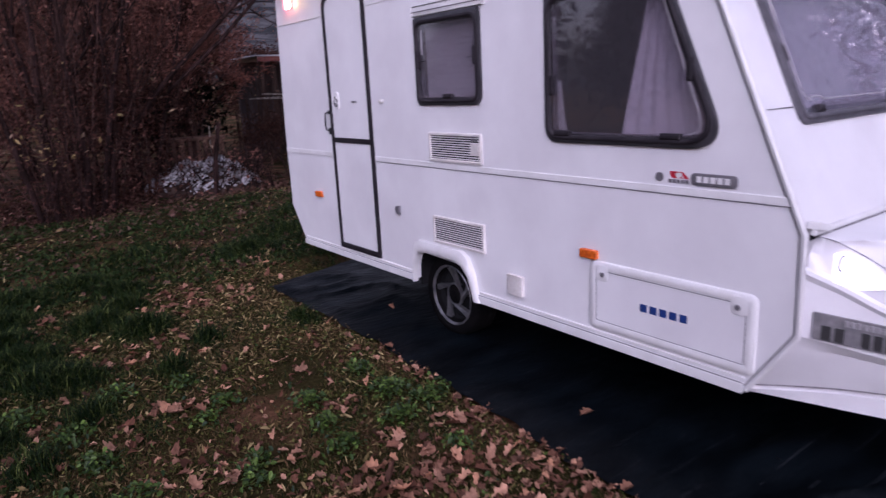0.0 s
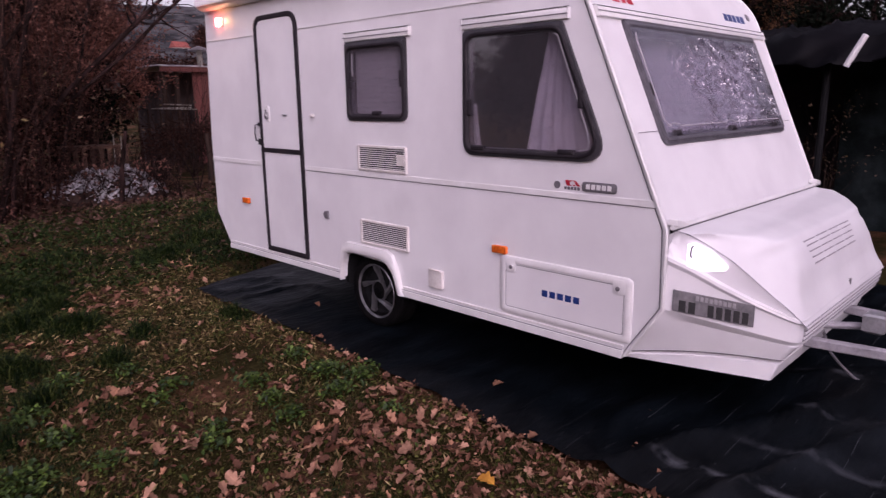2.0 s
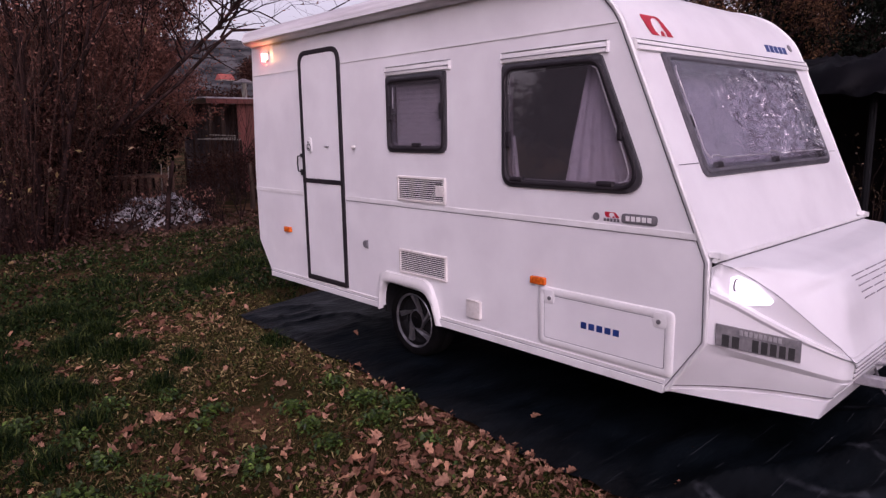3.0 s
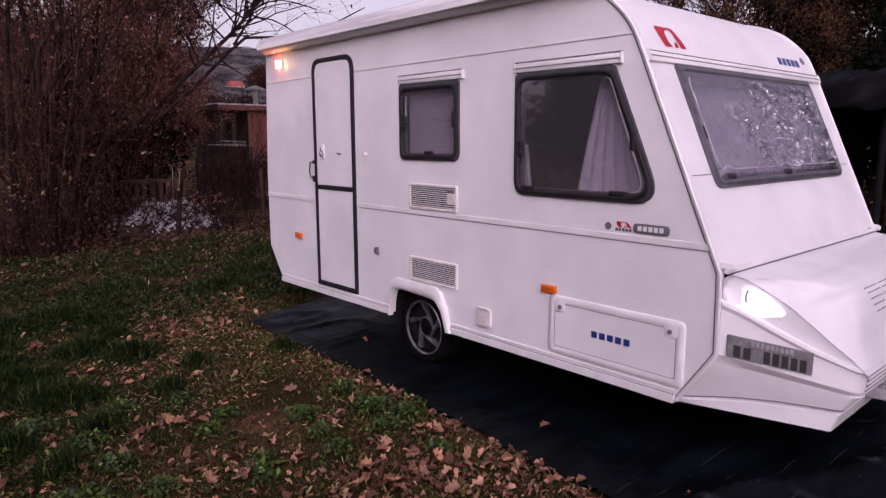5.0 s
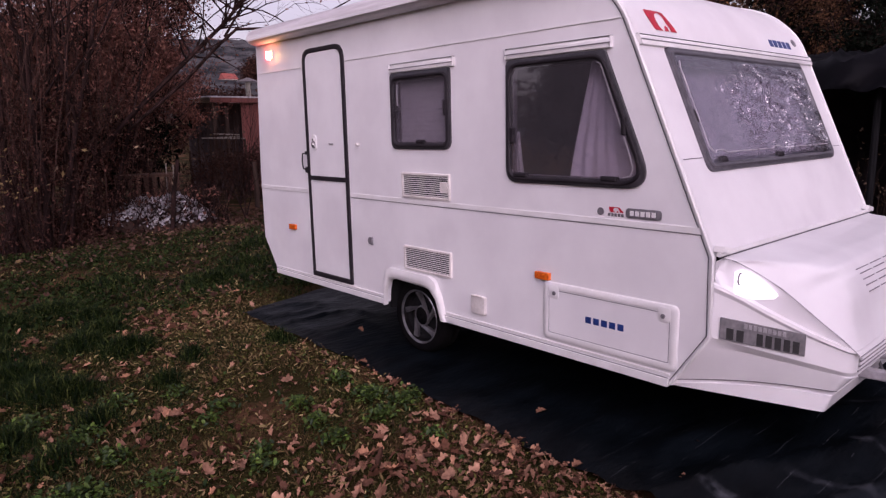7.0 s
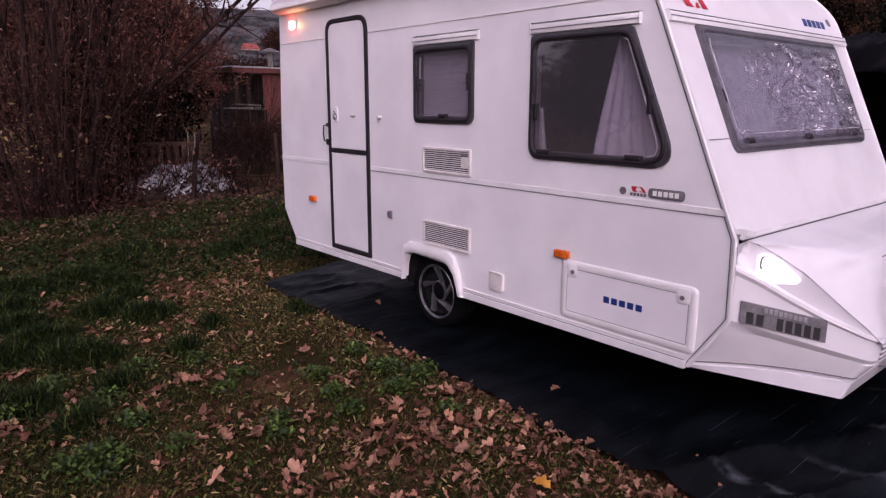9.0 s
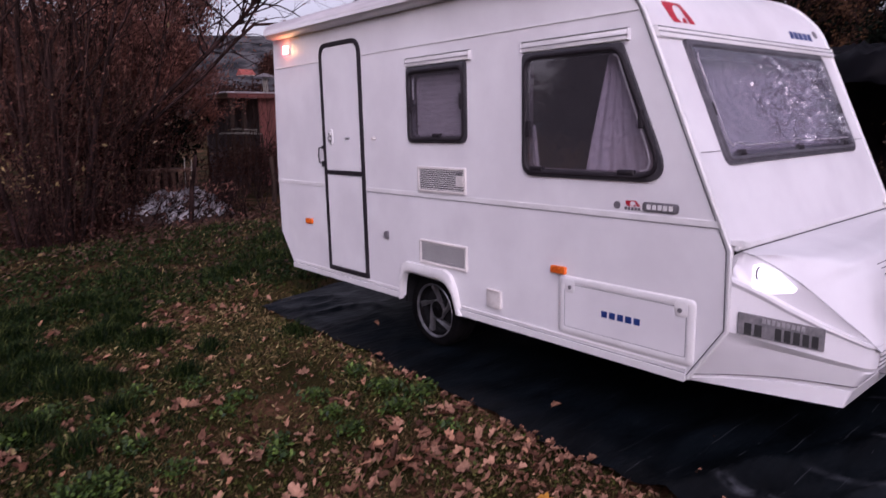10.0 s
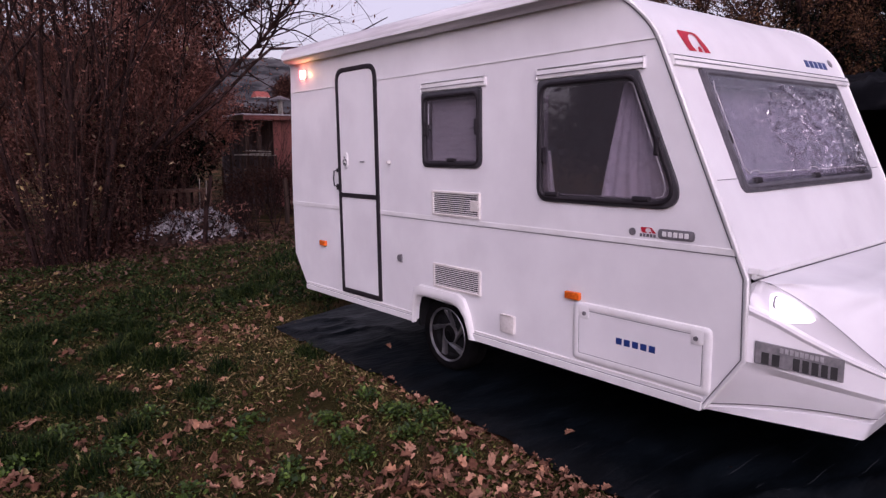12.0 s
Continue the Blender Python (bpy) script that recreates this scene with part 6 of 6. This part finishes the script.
def blades(name, n, x0, x1, y0, y1, tall, seed, label, material=None, even=0.0):
    x, y, g = scatter(n, x0, x1, y0, y1, seed)
    tuft, bare = field(x, y, TUFTS), field(x, y, BARE)
    p = patch(x, y, 1.6, 1.0) * 0.3 + patch(x, y, 4.3, 2.0) * 0.35 + patch(x, y, 11.0, 5.0) * 0.35
    keep = g.uniform(0, 1, len(x)) < np.clip((0.0 if even == 0 else 0.1 + even) + 1.2 * (p - 0.42) + (0.12 if even == 0 else 0) * np.clip((-1.5 - x) / 0.5, 0, 1) - (0.9 if even == 0 else 0.75) * bare + (1.0 if even == 0 else -0.4) * tuft, 0.02, 1)
    x, y, p, tuft = x[keep], y[keep], p[keep], tuft[keep]
    n = len(x)
    h = tall * g.uniform(0.35, 1.25, n) * (0.5 + 0.6 * p + (2.9 if even == 0 else 0) * tuft)
    a = g.uniform(0, 6.28, n)
    w = g.uniform(0.001, 0.003, n) * (1 + 0.1 * np.maximum(0, y - 1)) * (1 + 0.5 * tuft)
    dx, dy, lean = np.cos(a), np.sin(a), h * g.uniform(0.3, 2.0, n) * (1 - 0.6 * tuft)
    z = ground_z(x, y) - 0.012
    base = np.stack([x, y, z], -1)
    d, e = np.stack([dx, dy, 0 * x], -1), np.stack([-dy, dx, 0 * x], -1)
    up = np.array([0, 0, 1.0])
    m = base + d * (lean * 0.35)[:, None] + up * (h * 0.6)[:, None]
    t = base + d * lean[:, None] + up * (h * 0.85)[:, None]
    v = np.stack([base - e * w[:, None], base + e * w[:, None], m + e * w[:, None] * 0.8, m - e * w[:, None] * 0.8, t], 1).reshape(-1, 3)
    i = np.arange(n)[:, None] * 5
    f = np.concatenate([i + [0, 1, 2], i + [0, 2, 3], i + [3, 2, 4]])
    return quads(name, v, f, material or GRASS, None, label, "stuff", "grass")


blades("grass", 330000, -3.6, 0.6, -1.2, 5.4, 0.042, 31, "patchy short green lawn grass with taller tufts")
blades("dry_turf", 300000, -3.4, 0.2, -0.8, 4.8, 0.024, 33, "short dry brown and olive turf between the tufts", THATCH, 0.5)
blades("far_dry_turf", 170000, -4.5, 4.5, 4.6, 10.5, 0.03, 34, "short dark turf under the shrubs", GRASS, 0.45)
blades("outer_grass", 90000, -9.0, -3.4, -6.0, 11.0, 0.06, 35, "thin lawn grass around the garden", THATCH, 0.3)
blades("outer_grass", 60000, -3.5, 0.0, -6.0, -0.7, 0.05, 36, "thin lawn grass before the caravan", THATCH, 0.3)
blades("far_grass", 130000, -4.5, 4.5, 4.0, 11.5, 0.04, 32, "patchy green lawn grass further off")


def lobed():
    """A half-outline of an oak leaf, from stalk to tip: three shallow round lobes and a blunt end."""
    return [(0.0, -0.6), (0.02, -0.42), (0.14, -0.34), (0.26, -0.26), (0.24, -0.17), (0.18, -0.1), (0.28, 0.0), (0.38, 0.1), (0.34, 0.19), (0.22, 0.22), (0.24, 0.34), (0.22, 0.44), (0.12, 0.5), (0.0, 0.54)]


def slim():
    """A half-outline of a narrow pointed leaf."""
    return [(0.0, -0.55), (0.13, -0.25), (0.17, 0.05), (0.1, 0.35), (0.0, 0.58)]


def fallen(name, x, y, size, g, material, label, kind, lift=0.012, tilt=0.35, z=None, half=None, curl=0.6):
    half = half or lobed()
    out = half + [(-a, b) for a, b in reversed(half[1:-1])]
    tv = np.array([(0.0, 0.0)] + out)
    n, k = len(x), len(tv)
    s = size * g.uniform(0.45, 1.25, n)
    a = g.uniform(0, 6.28, n)
    cu, cv = g.normal(0, curl, n), g.normal(0, curl, n)
    wide = g.uniform(0.7, 1.15, n)
    u, v = tv[None, :, 0] * s[:, None] * wide[:, None], tv[None, :, 1] * s[:, None]
    h = (np.abs(tv[None, :, 0]) * (0.4 + np.abs(cu[:, None])) * 0.6 + tv[None, :, 1] ** 2 * cv[:, None] * 0.6) * s[:, None]
    tx, ty = g.normal(0, tilt, (2, n))
    h = h + u * tx[:, None] + v * ty[:, None]
    ca, sa = np.cos(a)[:, None], np.sin(a)[:, None]
    zz = ground_z(x, y) if z is None else z
    P = np.stack([x[:, None] + u * ca - v * sa, y[:, None] + u * sa + v * ca, zz[:, None] + lift * g.uniform(0.3, 1.6, (n, 1)) + np.maximum(h, -0.01)], -1).reshape(-1, 3)
    i = np.arange(n)[:, None] * k
    r = [[0, j, j + 1 if j + 1 < k else 1] for j in range(1, k)]
    f = np.concatenate([i + q for q in r])
    return quads(name, P, f, material, None, label, kind, "leaf" if kind != "stuff" else "leaves")


def herbs(name, x, y, z, size, g, material, label, flat=0.6):
    """Small oval leaves, folded along the midrib and turned mostly upwards."""
    n = len(x)
    a, tilt = g.uniform(0, 6.28, n), g.normal(0, 0.6 * (1 - flat) + 0.25, (2, n))
    s = size * g.uniform(0.5, 1.3, n)
    tv = np.array([(0, -1.0), (0.5, -0.45), (0.55, 0.3), (0, 0.95), (-0.55, 0.3), (-0.5, -0.45)])
    u, v = tv[None, :, 0] * s[:, None], tv[None, :, 1] * s[:, None]
    h = np.abs(u) * 0.35 + u * tilt[0][:, None] + v * tilt[1][:, None]
    ca, sa = np.cos(a)[:, None], np.sin(a)[:, None]
    P = np.stack([x[:, None] + u * ca - v * sa, y[:, None] + u * sa + v * ca, z[:, None] + h], -1).reshape(-1, 3)
    i = np.arange(n)[:, None] * 6
    f = np.concatenate([i + q for q in ([0, 1, 3], [1, 2, 3], [0, 3, 5], [3, 4, 5])])
    return quads(name, P, f, material, None, label, "stuff", "weeds")


WEEDS = [(-0.76, 1.84, 0.1), (-0.76, 1.52, 0.14), (-0.66, 1.34, 0.12), (-0.52, 1.42, 0.08), (-0.89, 1.25, 0.11), (-1.23, 1.18, 0.11), (-0.83, 0.86, 0.08), (-1.57, 1.32, 0.09), (-1.16, 1.67, 0.1), (-1.63, 1.2, 0.08), (-2.17, 2.16, 0.13), (-2.12, 1.8, 0.11), (-1.59, 2.4, 0.1), (-1.48, 1.97, 0.09), (-2.61, 2.27, 0.13), (-1.62, 1.86, 0.08), (-2.36, 2.52, 0.13), (-2.04, 1.43, 0.1), (-1.2, 1.4, 0.09), (-1.9, 2.5, 0.12), (-2.4, 1.5, 0.2)]
HEAPS = [(-1.67, 2.98, 0.11), (-1.87, 3.02, 0.07), (-1.9, 3.37, 0.07), (-1.35, 2.46, 0.06), (-1.65, 2.12, 0.09), (-1.73, 2.15, 0.08), (-1.85, 2.21, 0.06), (-2.29, 2.32, 0.06), (-1.95, 1.92, 0.08), (-2.38, 1.92, 0.12), (-1.97, 1.49, 0.13), (-1.8, 1.64, 0.08), (-1.69, 1.34, 0.1), (-2.55, 2.79, 0.08), (-2.15, 3.87, 0.08), (-2.62, 2.09, 0.08), (-0.56, 2.24, 0.06), (-1.07, 2.31, 0.06), (-1.1, 1.5, 0.1), (-1.03, 1.11, 0.09), (-1.45, 1.26, 0.08), (-1.32, 1.0, 0.1), (-0.95, 0.84, 0.11), (-0.63, 1.01, 0.08), (-1.4, 0.92, 0.12), (-1.23, 0.76, 0.1), (-0.93, 0.66, 0.11), (-0.88, 0.49, 0.14), (-0.65, 0.4, 0.08), (-1.1, 4.0, 0.3)]
FLECKS = [(-0.76, 3.78, 0.5), (-1.18, 3.33, 0.35), (-0.85, 3.04, 0.35), (-0.45, 3.48, 0.3), (-1.21, 2.55, 0.3), (-0.55, 2.57, 0.25), (-0.2, 4.4, 0.5)]


def near_bank(y):
    """Leaves gather thickly towards the open end of the lawn."""
    return np.clip((1.25 - y) / 0.8, 0, 1)


x, y, g = scatter(14000, -3.6, 0.0, -1.6, 5.2, 41)
p = 0.02 + 0.05 * patch(x, y, 5.0, 2.0) + 0.6 * field(x, y, HEAPS) + 0.21 * near_bank(y) * (0.25 + 0.7 * patch(x, y, 6.0, 1.0)) - 0.12 * field(x, y, TUFTS) - 0.2 * field(x, y, WEEDS)
keep = g.uniform(0, 1, len(x)) < np.clip(p, 0.006, 1)
fallen("leaf_litter", x[keep], y[keep], 0.066, g, OAKLEAF, "fallen russet oak leaves lying on the grass", "stuff", 0.02, 0.4, None, None, 0.95)

x, y, g = scatter(60000, -3.6, 0.0, -1.6, 5.2, 43)
p = 0.14 + 0.25 * patch(x, y, 7.0, 2.0) ** 2 + 0.5 * field(x, y, FLECKS) - 0.05 * near_bank(y) - 0.35 * field(x, y, TUFTS) - 0.25 * field(x, y, WEEDS) - 0.35 * field(x, y, BARE)
keep = g.uniform(0, 1, len(x)) < np.clip(p, 0.03, 1)
fallen("leaf_scraps", x[keep], y[keep], 0.034, g, SCRAPS, "small dry tan leaves scattered in the grass", "stuff", 0.018, 0.5, None, slim())

x, y, g = scatter(26000, -3.0, 0.0, -1.2, 2.2, 45)
rim = np.clip(1 - (np.interp(y, [e[0] for e in EDGE], [e[1] for e in EDGE]) - x) / 0.12, 0, 1)
keep = g.uniform(0, 1, len(x)) < np.clip(0.06 + 0.25 * near_bank(y) * (0.4 + 0.6 * patch(x, y, 9.0, 2.0)) + 0.35 * rim - 0.2 * field(x, y, WEEDS), 0, 1)
fallen("leaf_crumbs", x[keep], y[keep], 0.036, g, OAKLEAF, "crumbled russet leaf pieces between the fallen leaves", "stuff", 0.02, 0.5, None, None, 1.0)

x, y, g = scatter(9000, -8.0, -0.2, -5.5, 6.0, 46)
keep = ((x < -3.6) | (y < -1.6)) & (g.uniform(0, 1, len(x)) < 0.25 + 0.75 * patch(x, y, 3.0, 2.0))
fallen("outer_leaves", x[keep], y[keep], 0.068, g, OAKLEAF, "fallen russet leaves over the outer lawn", "stuff", 0.02, 0.4, None, None, 0.95)

x, y, g = scatter(22000, -4.0, 3.0, 4.6, 9.5, 44)
keep = g.uniform(0, 1, len(x)) < np.clip(0.05 + 0.3 * patch(x, y, 3.0, 1.0) ** 2, 0, 1)
fallen("far_leaf_scraps", x[keep], y[keep], 0.05, g, SCRAPS, "small dry tan leaves in the lawn before the shrubs", "stuff", 0.03, 0.6, None, slim())

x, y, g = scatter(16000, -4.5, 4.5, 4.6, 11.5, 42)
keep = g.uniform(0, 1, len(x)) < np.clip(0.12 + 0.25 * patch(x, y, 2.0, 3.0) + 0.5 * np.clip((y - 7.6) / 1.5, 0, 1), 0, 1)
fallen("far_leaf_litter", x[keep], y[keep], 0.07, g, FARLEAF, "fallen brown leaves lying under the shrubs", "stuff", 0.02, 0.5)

# broad weeds in patches, low mossy herbs between them
x, y, g = scatter(230000, -3.6, 0.5, -1.2, 5.5, 51)
wild = field(x, y, WEEDS)
keep = g.uniform(0, 1, len(x)) < np.clip((wild - 0.3) * 1.5, 0.006, 1)
x, y, wild = x[keep], y[keep], wild[keep]
herbs("weeds", x, y, ground_z(x, y) + g.uniform(0.15, 1.0, len(x)) * (0.02 + 0.06 * wild), 0.0135, g, WEED, "patches of broad-leaved green weeds")
x, y, g = scatter(130000, -3.6, 0.2, -1.2, 5.2, 52)
keep = g.uniform(0, 1, len(x)) < np.clip(0.1 + 0.9 * (patch(x, y, 3.4, 6.0) * 0.6 + patch(x, y, 9.0, 4.0) * 0.4 - 0.3) - 0.6 * field(x, y, BARE), 0.02, 1)
x, y = x[keep], y[keep]
herbs("low_herbs", x, y, ground_z(x, y) + g.uniform(0.0, 0.02, len(x)), 0.009, g, MOSS, "low olive-green mossy herbs between the leaves")
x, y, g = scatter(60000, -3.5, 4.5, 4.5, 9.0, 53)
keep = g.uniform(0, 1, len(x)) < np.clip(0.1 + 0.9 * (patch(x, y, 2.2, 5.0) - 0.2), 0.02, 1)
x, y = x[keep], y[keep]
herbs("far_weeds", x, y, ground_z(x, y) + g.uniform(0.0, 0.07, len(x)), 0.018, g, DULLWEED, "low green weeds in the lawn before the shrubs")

# single leaves on the sheet
for k, (x, y) in enumerate(((-0.38, 2.12), (-0.45, 1.07), (-0.15, 0.71), (0.04, 2.75), (0.115, -0.095), (-0.27, -0.21), (-0.42, -0.43), (-0.38, -0.52), (-0.2, -0.8), (-0.29, -0.22), (-0.5, 0.2), (0.2, -0.15), (-0.55, -0.6))):
    g = np.random.default_rng(60 + k)
    ob = fallen("fallen_leaf", np.array([x]), np.array([y]), 0.085, g, OAKLEAF, "single russet oak leaf lying on the dark sheet", "", 0.004, 0.1, np.array([0.024]))
    tagged(ob, group="leaves on the sheet")
ob = fallen("fallen_leaf", np.array([-1.0]), np.array([0.06]), 0.085, np.random.default_rng(80), GOLDLEAF, "single golden-yellow leaf lying on the leaf litter", "", 0.04, 0.1)
